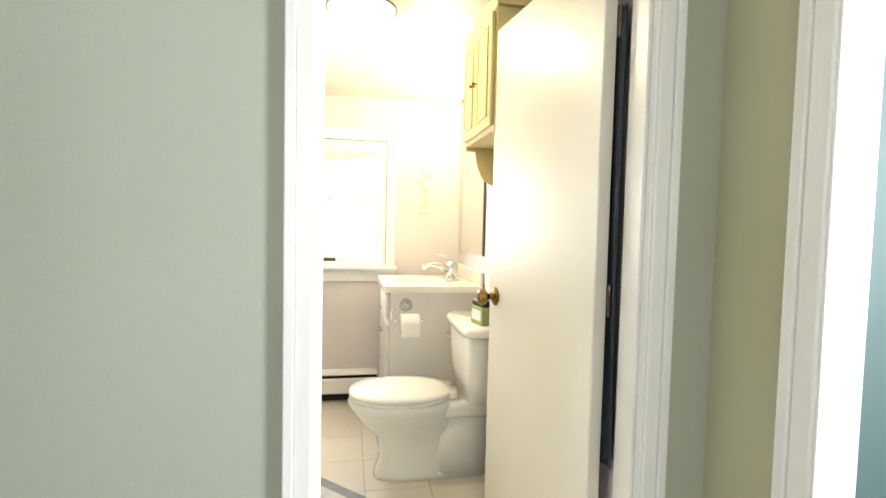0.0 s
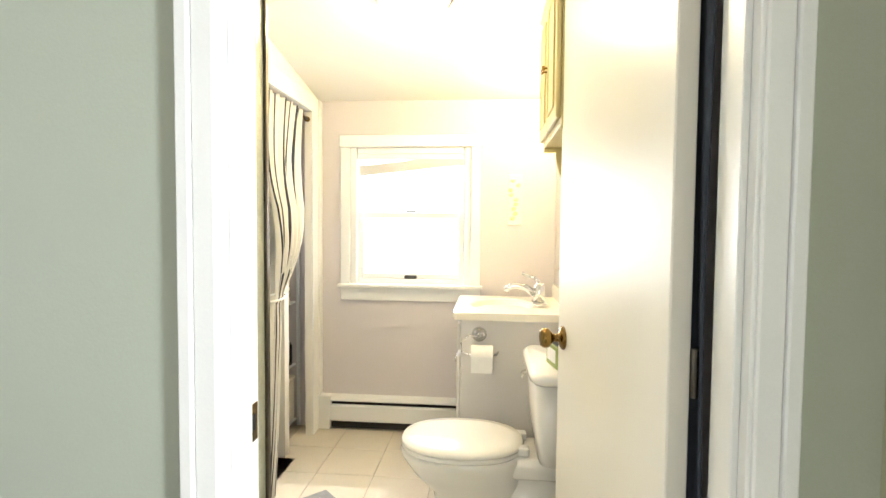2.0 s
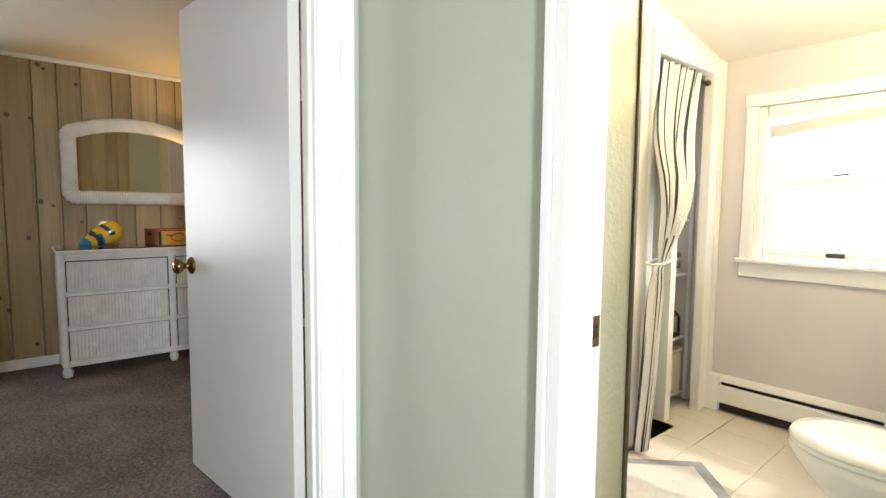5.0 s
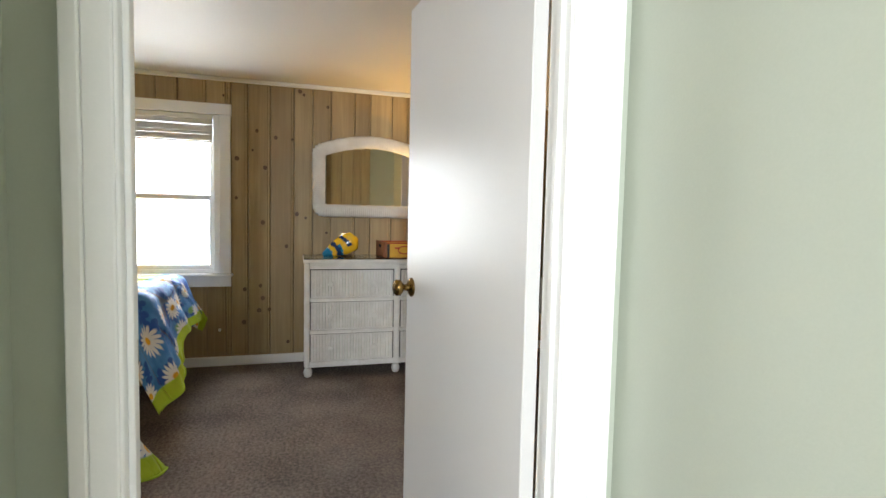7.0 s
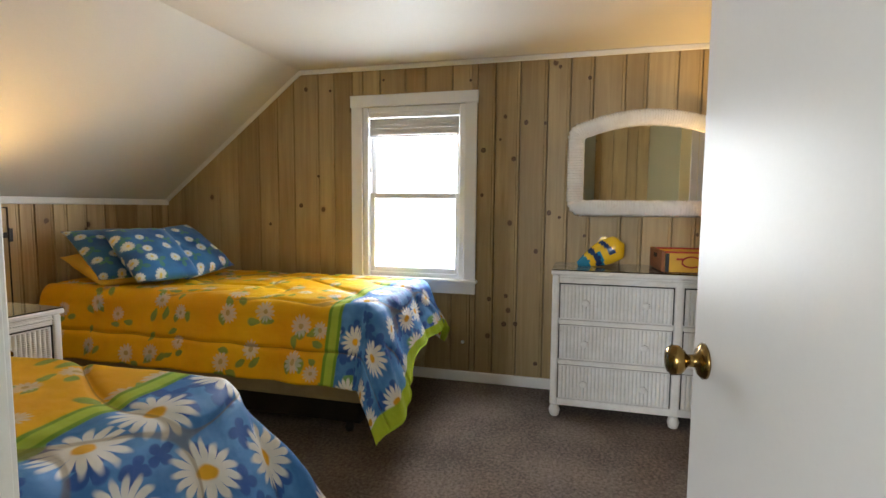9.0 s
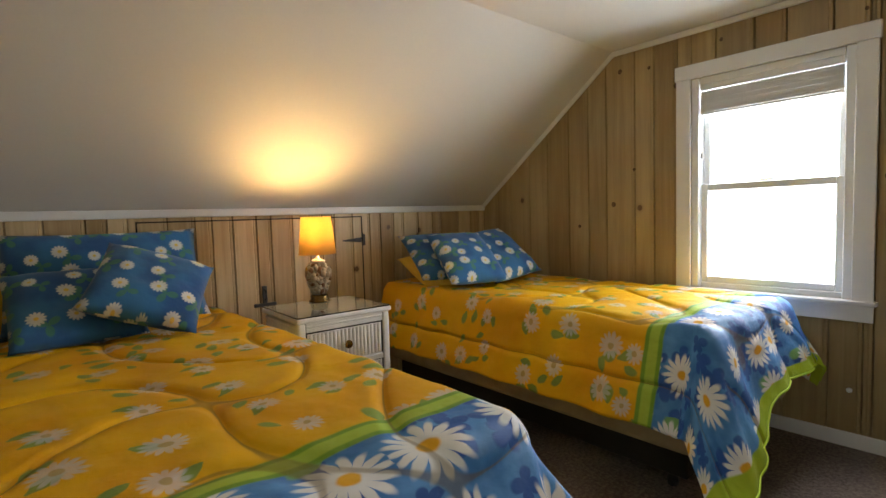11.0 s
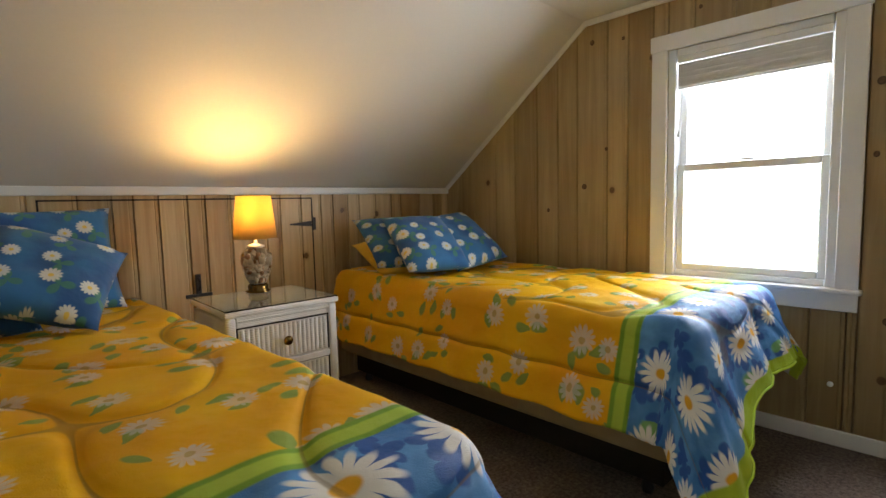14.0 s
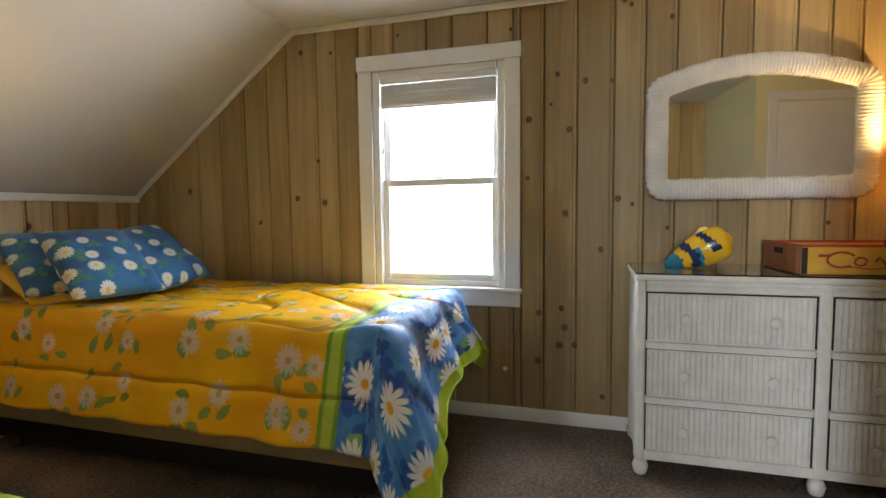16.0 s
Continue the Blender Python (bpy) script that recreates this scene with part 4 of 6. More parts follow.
def braid(bm, p0, p1, r, pitch=0.022):
    """A twisted cord between two points."""
    p0, p1 = Vector(p0), Vector(p1)
    d = p1 - p0
    q = d.normalized().to_track_quat("Z", "Y")
    n = max(6, int(d.length / pitch * 4))
    for ph in (0, math.pi):
        pts = [p0 + d * k / n + q @ Vector((r * 0.45 * math.cos(ph + k * math.pi / 2), r * 0.45 * math.sin(ph + k * math.pi / 2), 0)) for k in range(n + 1)]
        tube(bm, pts, r * 0.62, 5)


def drawer(parent, x0, x1, z0, z1, y, knobs, knob_mat):
    d = part("drawer", boxed(x0, x1, y, y + 0.02, z0, z1, bevel=0.002), M_WICKER, parent)
    m = 0.006
    part("reeded_front", reeded(x0 + m, x1 - m, z0 + m, z1 - m, y - 0.001, 0.021, 0.0085), M_WICKER, d, "", False)
    # near-black strips fill the drawer gaps, their shade put in as colour
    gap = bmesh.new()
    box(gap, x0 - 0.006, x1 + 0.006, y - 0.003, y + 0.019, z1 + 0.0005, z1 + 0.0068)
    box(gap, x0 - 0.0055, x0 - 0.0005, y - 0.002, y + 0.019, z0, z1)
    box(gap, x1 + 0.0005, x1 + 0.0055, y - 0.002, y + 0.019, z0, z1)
    part("gap_shade_strip", gap, M_DARK, d)
    for kx in knobs:
        k = turned([(0.007, 0), (0.007, 0.010), (0.019, 0.014), (0.022, 0.020), (0.019, 0.027), (0.008, 0.030), (0.0, 0.0305)], 20, Matrix.Translation((kx, y - 0.006, (z0 + z1) / 2)) @ Matrix.Rotation(math.pi / 2, 4, "X"))
        part("knob", k, knob_mat, d, "round drawer knob", True)


def wicker_chest(name, m, w, d, h, banks, rows, label, category, knob_mat, foot_h, per):
    """Local frame: front at y = 0 facing -y, back at y = d, x across, centred."""
    c = thing(name, m, label, category)
    post = 0.042
    part("carcass", boxed(-w / 2 + 0.008, w / 2 - 0.008, 0.022, d, foot_h, h - 0.05, bevel=0.004), M_WICKER, c)
    for s in (-1, 1):
        x0, x1 = sorted((s * w / 2, s * (w / 2 - post)))
        part("corner_post", boxed(x0, x1, 0, 0.040, foot_h, h - 0.032, bevel=0.012, seg=3), M_WICKER, c, "", True)
        sd = reeded(-d + 0.02, -0.045, foot_h + 0.02, h - 0.06, 0.0, 0.018, 0.005)
        sd.transform(Matrix.Translation((s * (w / 2 - 0.008), 0, 0)) @ Matrix.Rotation(s * math.pi / 2, 4, "Z") @ (Matrix.Identity(4) if s < 0 else Matrix.Translation((d, 0, 0))))
        part("side_panel", sd, M_WICKER, c)
    bw = (w - 2 * post - (banks - 1) * 0.05) / banks
    top_rail = 0.055
    z_hi, z_lo = h - 0.032 - top_rail, foot_h + 0.045
    dh = (z_hi - z_lo - (rows - 1) * 0.038) / rows
    fr = bmesh.new()
    box(fr, -w / 2 + post, w / 2 - post, 0.004, 0.030, z_hi + 0.006, h - 0.032, 0.004)
    part("top_rail", fr, M_WICKER, c)
    part("bottom_rail", boxed(-w / 2 + post, w / 2 - post, 0.004, 0.030, foot_h, z_lo - 0.001, bevel=0.004), M_WICKER, c)
    br = bmesh.new()
    braid(br, (-w / 2 + post, 0.004, h - 0.052), (w / 2 - post, 0.004, h - 0.052), 0.007)
    part("braided_trim", br, M_WICKER, c, "", True)
    for b in range(banks):
        x0 = -w / 2 + post + b * (bw + 0.05)
        if b:
            part("divider", boxed(x0 - 0.05, x0, 0.002, 0.030, foot_h, h - 0.034, bevel=0.010, seg=2), M_WICKER, c)
        for r in range(rows):
            z0 = z_lo + r * (dh + 0.038)
            drawer(c, x0 + 0.006, x0 + bw - 0.006, z0, z0 + dh, 0.008, [x0 + bw * 0.5] if per == 1 else [x0 + bw * 0.24, x0 + bw * 0.76], knob_mat)
            if r:
                part("rail", boxed(x0, x0 + bw, 0.004, 0.028, z0 - 0.038, z0 - 0.007, bevel=0.004), M_WICKER, c)
    part("top", boxed(-w / 2 - 0.008, w / 2 + 0.008, -0.012, d, h - 0.032, h - 0.006, bevel=0.008, seg=2), M_WICKER, c)
    part("glass_top", boxed(-w / 2 - 0.004, w / 2 + 0.004, -0.008, d - 0.004, h - 0.0055, h, bevel=0.001), M_GLASSTOP, c, "clear glass top")
    xs = [-w / 2 + 0.03, w / 2 - 0.03] + ([0.0] if banks > 1 else [])
    for fx in xs:
        for fy in (0.03, d - 0.04):
            part("ball_foot", turned([(0.012, foot_h), (0.026, foot_h - 0.012), (0.034, foot_h * 0.5), (0.026, 0.006), (0.018, 0.0)], 18, Matrix.Translation((fx, fy, 0))), M_WICKER, c, "", True)
    return c


DTOP = 0.900
wicker_chest("dresser", pose(-2.812, 0.018, 0, 0, 0, 90), 1.40, 0.445, DTOP, 2, 3, "white wicker six-drawer dresser with a glass top", "dresser", M_WICKER, 0.075, 2)
wicker_chest("nightstand", pose(-1.395, -2.985, 0, 0, 0, 178), 0.510, 0.47, 0.76, 1, 3, "white wicker nightstand with a glass top between the beds", "nightstand", M_BRASS, 0.07, 1)


def lamp_thing(m, label):
    t = thing("table_lamp", m, label, "lamp", "shell lamps")
    part("base", turned([(0.056, 0), (0.060, 0.006), (0.046, 0.014), (0.050, 0.030), (0.040, 0.042)], 28), M_BRASS, t, "dark brass foot", True)
    part("jar", turned([(0.040, 0.042), (0.050, 0.06), (0.068, 0.11), (0.076, 0.155), (0.072, 0.19), (0.050, 0.215), (0.034, 0.222)], 28), M_JAR, t, "clear glass jar", True)
    sh = [bmesh.new(), bmesh.new()]
    rnd = random.Random(5)
    for k in range(110):
        z = 0.062 + 0.14 * rnd.random()
        rr = (0.042 + 0.026 * math.sin((z - 0.05) / 0.16 * math.pi)) * (0.35 + 0.5 * rnd.random())
        a = rnd.random() * 6.28
        s = 0.009 + 0.008 * rnd.random()
        bmesh.ops.create_icosphere(sh[k % 4 == 0], subdivisions=1, radius=1.0, matrix=Matrix.Translation((rr * math.cos(a), rr * math.sin(a), z)) @ Euler((a, z * 30, k)).to_matrix().to_4x4() @ Matrix.Diagonal((s * 1.3, s, s * 0.7, 1)))
    tagged(part("pale_shells", sh[0], M_SHELLA, t, "pale sea shells", True), kind="stuff")
    tagged(part("brown_shells", sh[1], M_SHELLB, t, "brown sea shells", True), kind="stuff")
    part("cap", turned([(0.040, 0.2235), (0.042, 0.232), (0.022, 0.240), (0.010, 0.246), (0.008, 0.262)], 24), M_SHELLA, t, "", True)
    part("stem", turned([(0.006, 0.262), (0.006, 0.35), (0.013, 0.352), (0.013, 0.375), (0.004, 0.378)], 12), M_BRASS, t)
    bm = bmesh.new()
    ro, ri, z0, z1 = 0.104, 0.083, 0.268, 0.478
    n = 40
    rings = [[bm.verts.new((r * math.cos(2 * math.pi * k / n), r * math.sin(2 * math.pi * k / n), z)) for k in range(n)] for r, z in ((ro, z0), (ri, z1), (ri - 0.0025, z1), (ro - 0.0025, z0))]
    for a, b in zip(rings, rings[1:] + rings[:1]):
        for k in range(n):
            bm.faces.new((a[k], a[(k + 1) % n], b[(k + 1) % n], b[k]))
    part("shade", bm, M_SHADE, t, "glowing parchment drum shade", True)
    sp = bmesh.new()
    for k in range(3):
        a = 2 * math.pi * k / 3
        tube(sp, [(0.012 * math.cos(a), 0.012 * math.sin(a), 0.36), (0.093 * math.cos(a), 0.093 * math.sin(a), 0.36)], 0.0016, 5)
    part("shade_spider", sp, M_BRASS, t)
    return t


lamp_thing(pose(-1.445, -3.37, 0.7605), "lit shell-filled table lamp with an amber drum shade")
lamp_thing(pose(-3.06, 0.53, DTOP + 0.0005), "lit table lamp with an amber shade on the dresser")

# ---------------------------------------------------------------- mirror over the dresser
mir = thing("wall_mirror", pose(WEST + 0.062, -0.128, 1.215, 0, 0, 94.5), "arched mirror in a white wrapped wicker frame", "mirror")


def arch(w, z0, zs, rise, r, n=26):
    """An outline: flat foot, uprights, a shallow arch; corners rounded. x across, z up."""
    pts = []
    def corner(cx, cz, a0, a1):
        for k in range(7):
            a = a0 + (a1 - a0) * k / 6
            pts.append((cx + r * math.cos(a), cz + r * math.sin(a)))
    for k in range(1, 14):
        pts.append((-w + r + (2 * w - 2 * r) * k / 14, z0))
    corner(w - r, z0 + r, -math.pi / 2, 0)
    for k in range(1, 8):
        pts.append((w, z0 + r + (zs - r - z0 - r) * k / 8))
    corner(w - r, zs - r, 0, math.pi / 2 - 0.2)
    for k in range(1, n):
        x = (w - r) * (1 - 2 * k / n)
        pts.append((x, zs + rise * (1 - (x / (w - r)) ** 2)))
    corner(-w + r, zs - r, math.pi / 2 + 0.2, math.pi)
    for k in range(1, 8):
        pts.append((-w, zs - r - (zs - r - z0 - r) * k / 8))
    corner(-w + r, z0 + r, math.pi, 1.5 * math.pi)
    return pts


def dense(pts, step):
    out = []
    for a, b in zip(pts, pts[1:] + pts[:1]):
        a, b = Vector(a), Vector(b)
        n = max(1, round((b - a).length / step))
        out += [a + (b - a) * k / n for k in range(n)]
    return out


line = dense(arch(0.445, 0.048, 0.545, 0.075, 0.05), 0.0055)
bm = bmesh.new()
rings, N = [], len(line)
for k, p in enumerate(line):
    tg = (line[(k + 1) % N] - line[k - 1]).normalized()
    nm = Vector((tg.y, -tg.x))
    wob = 1 + 0.20 * abs(math.sin(k * math.pi / 3.0)) + 0.03 * math.sin(k * 0.37)
    ring = []
    for i in range(10):
        a = 2 * math.pi * i / 10
        d = nm * (0.046 * math.cos(a) * wob)
        ring.append(bm.verts.new((p.x + d.x, 0.002 - 0.021 * wob - 0.021 * math.sin(a) * wob, p.y + d.y)))
    rings.append(ring)
for a, b in zip(rings, rings[1:] + rings[:1]):
    for i in range(10):
        bm.faces.new((a[i], a[(i + 1) % 10], b[(i + 1) % 10], b[i]))
part("wicker_frame", bm, M_WICKER, mir, "white wrapped wicker frame", True)
inner = arch(0.405, 0.085, 0.505, 0.075, 0.03)
part("mirror_glass", prism(bmesh.new(), inner, "y", -0.020, -0.012), M_MIRROR, mir)
br = bmesh.new()
pts = [(p[0] * 0.985, -0.026, p[1]) for p in inner]
tube(br, pts, 0.006, 6, True)
part("inner_rim", br, M_WICKER, mir, "", True)

# ---------------------------------------------------------------- fish and crate on the dresser
fish = bmesh.new()
rings = []
NF = 30
for k in range(NF + 1):
    f = k / NF
    r = 0.086 * (math.sin(math.pi * min(1, 0.10 + 0.86 * f) * 0.72) ** 1.15) * (1 if f < 0.86 else max(0.05, math.cos((f - 0.86) / 0.14 * math.pi / 2)))
    rings.append([(-0.17 + 0.33 * f, 0.72 * r * math.cos(2 * math.pi * i / 20), r * math.sin(2 * math.pi * i / 20)) for i in range(20)])
loft(fish, rings)
for f in fish.faces:
    c = f.calc_center_median()
    s = (c.x + 0.17) / 0.33 + 1.6 * abs(c.z) * (0.5 if c.z < 0 else 1.0)
    f.material_index = 2 if s < 0.26 else 0 if s < 0.38 else 1 if s < 0.50 else 2 if s < 0.55 and c.z < 0.03 else 0 if s < 0.68 else 1 if s < 0.80 and c.z > -0.03 else 0
    f.smooth = True
prism(fish, [(0.00, 0.075), (0.05, 0.105), (0.08, 0.095), (0.08, 0.07)], "y", -0.008, 0.008)
fish.transform(Matrix.Rotation(radians(-26), 4, "Y") @ Matrix.Scale(0.92, 4))
fob = part("fish_ornament", fish, [M_FISHY, M_FISHB, M_FISHT])
fob.matrix_world = pose(-3.03, -0.40, DTOP + 0.080, 0, 0, 84)
tagged(fob, "yellow, navy and teal striped ceramic fish on the dresser", "ornament")

crate = thing("wooden_crate", pose(-3.03, 0.155, DTOP + 0.0005, 0, 0, 90 + 3), "shallow yellow wooden drinks crate with red lettering", "crate")
CW, CD, CH = 0.47, 0.33, 0.122
for s in (-1, 1):
    e = boxed(s * CW / 2 - 0.010, s * CW / 2 + 0.010, -CD / 2, CD / 2, 0.004, CH, bevel=0.002)
    part("end_board", e, M_CRATEWOOD, crate, "worn dark end board")
    # no hole is cut; a near-black plate gives the shade inside it
    part("hand_hole", boxed(s * (CW / 2 + 0.0103), s * (CW / 2 + 0.0113), -0.045, 0.045, 0.075, 0.10), M_DARK, crate)
for s in (-1, 1):
    part("side_board", boxed(-CW / 2 + 0.0105, CW / 2 - 0.0105, s * (CD / 2 - 0.006) - 0.006, s * (CD / 2 - 0.006) + 0.006, 0.004, CH - 0.010, bevel=0.0015), M_YELLOWWOOD, crate, "yellow painted side board")
    part("metal_band", boxed(-CW / 2 + 0.011, -CW / 2 + 0.032, s * (CD / 2 + 0.0005) - 0.0006, s * (CD / 2 + 0.0005) + 0.0006, 0.004, CH - 0.012), M_BLACK, crate, "dark metal corner strap")
    part("red_edge", boxed(-CW / 2 + 0.0105, CW / 2 - 0.0105, s * (CD / 2 - 0.006) - 0.0058, s * (CD / 2 - 0.006) + 0.0058, CH - 0.0098, CH - 0.001), M_RED, crate)
part("bottom_board", boxed(-CW / 2 + 0.011, CW / 2 - 0.011, -CD / 2 + 0.0125, CD / 2 - 0.0125, 0.0, 0.008), M_CRATEWOOD, crate)
mark = bmesh.new()
yy = -CD / 2 - 0.0015
tube(mark, [(-0.085 + 0.05 * math.cos(a), yy, 0.062 + 0.030 * math.sin(a)) for a in [0.6 + k * 0.25 for k in range(20)]], 0.0045, 5)
tube(mark, [(-0.02 + 0.020 * math.cos(a), yy, 0.055 + 0.016 * math.sin(a)) for a in [k * 0.35 for k in range(18)]], 0.0042, 5)
tube(mark, [(0.03 + k * 0.012, yy, 0.055 + 0.016 * math.sin(k * 1.4)) for k in range(11)], 0.0042, 5)
tube(mark, [(-0.10 + k * 0.02, yy, 0.030 + 0.004 * math.sin(k * 0.8)) for k in range(14)], 0.0025, 5)
part("red_script", mark, M_RED, crate, "looping red script shapes")
part("red_bar", boxed(-0.165, -0.125, yy - 0.0005, yy + 0.0005, 0.072, 0.084), M_RED, crate)

# ---------------------------------------------------------------- knee wall hatch
hatch = tagged(new("door_3"), "low boarded hatch in the knee wall with black strap hinges", "hatch", "", "structure")
hatch.matrix_world = pose(0, KNEE + 0.018, 0)
HX0, HXE, HZ1 = -2.045, -0.65, 1.235
gap = bmesh.new()
box(gap, HX0 - 0.004, HX0 + 0.004, 0.0005, 0.0025, 0.20, HZ1 + 0.004)
box(gap, HXE - 0.004, HXE + 0.004, 0.0005, 0.0025, 0.20, HZ1 + 0.004)
box(gap, HX0 - 0.004, HXE + 0.004, 0.0005, 0.0025, HZ1 - 0.004, HZ1 + 0.004)
part("hatch_joint", gap, M_DARK, hatch)
for z in (1.07, 0.50):
    h = bmesh.new()
    prism(h, [(HX0 + 0.008, z - 0.018), (HX0 + 0.16, z - 0.004), (HX0 + 0.16, z + 0.004), (HX0 + 0.008, z + 0.018)], "y", 0.003, 0.006)
    box(h, HX0 - 0.022, HX0 - 0.004, 0.003, 0.007, z - 0.040, z + 0.040, 0.001)
    lathe(h, [(0.006, z - 0.042), (0.006, z + 0.042)], 10, Matrix.Translation((HX0, 0.007, 0)))
    part("strap_hinge", h, M_BLACK, hatch, "black iron strap hinge")
la = bmesh.new()
box(la, -1.335, -1.305, 0.003, 0.012, 0.70, 0.82, 0.003)
box(la, -1.39, -1.25, 0.004, 0.016, 0.690, 0.712, 0.003)
tube(la, [(-1.32, 0.012, 0.80), (-1.32, 0.034, 0.785), (-1.32, 0.034, 0.745), (-1.32, 0.012, 0.73)], 0.006, 8)
part("thumb_latch", la, M_BLACK, hatch, "black iron thumb latch")

hk = thing("wall_hook", pose(WEST + 0.018, -1.324, 0.293, 0, 0, 90), "small white round knob on the boards below the window", "hook")
part("knob", turned([(0.006, 0), (0.006, 0.008), (0.012, 0.012), (0.013, 0.020), (0.008, 0.026), (0.0, 0.027)], 14, Matrix.Rotation(math.pi / 2, 4, "X")), M_VINYL, hk, "", True)

# ---------------------------------------------------------------- bedroom cupboard seen in the mirror
bm = bmesh.new()
box(bm, -1.18, DW0 - 0.002, 0.775, NORTH - 0.001, 0, CEIL)
setting("wall_cupboard", bm, M_PALE, "green plaster cupboard with lamplight put into its colour", "wall")
bm = bmesh.new()
casing_strip(bm, "y", 0.875, 0.945, -1.18, -1, 0, 2.06, False)
casing_strip(bm, "y", 1.62, 1.69, -1.18, -1, 0, 2.06, True)
box(bm, -1.196, -1.18, 0.875, 1.69, 2.061, 2.13, 0.003)
trim("door_frame_cupboard", bm, "white painted frame of the bedroom cupboard", "door frame")
cd = tagged(new("door_4"), "white flush cupboard door, closed", "door", "", "structure")
part("door_leaf", boxed(-1.189, -1.182, 0.952, 1.613, 0.012, 2.045, bevel=0.002), M_TRIM, cd)
part("door_knob", turned(knob_profile(), 24, Matrix.Translation((-1.189, 1.02, 0.95)) @ Matrix.Rotation(-math.pi / 2, 4, "Y")), M_BRASS, cd, "aged brass knob", True)
orn = thing("wall_ornament", pose(DW0 - 0.044, 0.50, 1.26, 0, 0, 0), "small orange and teal ceramic wall ornament", "ornament")
om = bmesh.new()
for k in range(7):
    a = k * 0.9
    bmesh.ops.create_icosphere(om, subdivisions=2, radius=0.022, matrix=Matrix.Translation((-0.018, 0.032 * math.cos(a), 0.032 * math.sin(a))))
part("petals", om, M_FISHY, orn, "", True)
om = bmesh.new()
bmesh.ops.create_icosphere(om, subdivisions=2, radius=0.024, matrix=Matrix.Translation((-0.034, 0, 0)))
part("centre", om, M_SHELLB, orn, "", True)

# ---------------------------------------------------------------- bathroom
wc = thing("toilet", pose(1.66, 1.30, 0, 0, 0, 0), "white ceramic toilet with the lid down", "toilet")
TX = -0.50
bm = bmesh.new()
loft(bm, [oval(-0.38, 0, 0.235, 0.105, 0.0, 36, 3.0), oval(-0.38, 0, 0.230, 0.100, 0.02, 36, 3.0), oval(-0.39, 0, 0.195, 0.085, 0.10, 36, 2.6), oval(-0.41, 0, 0.195, 0.095, 0.20, 36, 2.4),
          oval(-0.45, 0, 0.235, 0.150, 0.28, 36, 2.2), oval(-0.47, 0, 0.262, 0.183, 0.345, 36, 2.1), oval(-0.475, 0, 0.268, 0.190, 0.372, 36, 2.1), oval(-0.475, 0, 0.262, 0.185, 0.384, 36, 2.1)])
part("bowl", bm, M_CERAMIC, wc, "", True)
part("deck", boxed(-0.30, -0.015, -0.125, 0.125, 0.30, 0.388, bevel=0.03, seg=3), M_CERAMIC, wc, "", True)
part("trapway", loft(bmesh.new(), [oval(-0.20, 0, 0.155, 0.10, 0.0, 30, 3.5), oval(-0.20, 0, 0.15, 0.095, 0.16, 30, 3), oval(-0.17, 0, 0.135, 0.105, 0.305, 30, 3)]), M_CERAMIC, wc, "", True)
seat = part("seat", loft(bmesh.new(), [oval(TX + 0.015, 0, 0.245, 0.186, 0.386, 40, 2.25), oval(TX + 0.015, 0, 0.252, 0.192, 0.392, 40, 2.25), oval(TX + 0.015, 0, 0.250, 0.190, 0.404, 40, 2.25)]), M_CERAMIC, wc, "white toilet seat", True)
part("lid", loft(bmesh.new(), [oval(TX + 0.015, 0, 0.250, 0.190, 0.408, 40, 2.25), oval(TX + 0.015, 0, 0.254, 0.194, 0.414, 40, 2.25), oval(TX + 0.015, 0, 0.248, 0.188, 0.426, 40, 2.25), oval(TX + 0.015, 0, 0.20, 0.15, 0.432, 40, 2.25), oval(TX + 0.015, 0, 0.10, 0.08, 0.433, 40, 2.25)]), M_CERAMIC, wc, "white lid, closed", True)
for s in (-1, 1):
    part("lid_hinge", boxed(-0.262, -0.215, s * 0.075 - 0.022, s * 0.075 + 0.022, 0.389, 0.424, bevel=0.008, seg=2), M_CERAMIC, wc)
    part("bolt_cap", turned([(0.016, 0.02), (0.016, 0.032), (0.008, 0.040), (0, 0.041)], 14, Matrix.Translation((-0.30, s * 0.105, 0))), M_CERAMIC, wc, "", True)
part("tank", loft(bmesh.new(), [oval(-0.105, 0, 0.080, 0.185, 0.392, 40, 5), oval(-0.108, 0, 0.092, 0.205, 0.50, 40, 6), oval(-0.110, 0, 0.100, 0.222, 0.715, 40, 7)]), M_CERAMIC, wc, "", True)
part("tank_lid", loft(bmesh.new(), [oval(-0.112, 0, 0.106, 0.236, 0.716, 40, 6), oval(-0.112, 0, 0.116, 0.246, 0.724, 40, 6), oval(-0.112, 0, 0.116, 0.246, 0.748, 40, 6), oval(-0.112, 0, 0.104, 0.234, 0.760, 40, 6)]), M_CERAMIC, wc, "", True)
lv = bmesh.new()
tube(lv, [(-0.213, 0.15, 0.66), (-0.228, 0.15, 0.66), (-0.232, 0.14, 0.66), (-0.232, 0.08, 0.655)], [0.010, 0.008, 0.006, 0.005], 8)
part("flush_lever", lv, M_CHROME, wc, "chrome flush lever", True)
hose = tube(bmesh.new(), [(-0.06, -0.13, 0.40), (-0.06, -0.15, 0.30), (-0.05, -0.17, 0.20), (-0.012, -0.17, 0.17)], 0.006, 8)
part("supply_hose", hose, M_CHROME, wc, "", True)

tb = thing("tissue_box", pose(1.575, 1.20, 0.7605, 0, 0, 12), "small green printed tissue box on the toilet tank", "tissue box")
part("carton", boxed(-0.055, 0.055, -0.06, 0.06, 0, 0.085, bevel=0.003), M_CARDGREEN, tb)
part("white_panel", boxed(-0.0565, -0.0552, -0.045, 0.045, 0.02, 0.07), M_PAPER, tb)
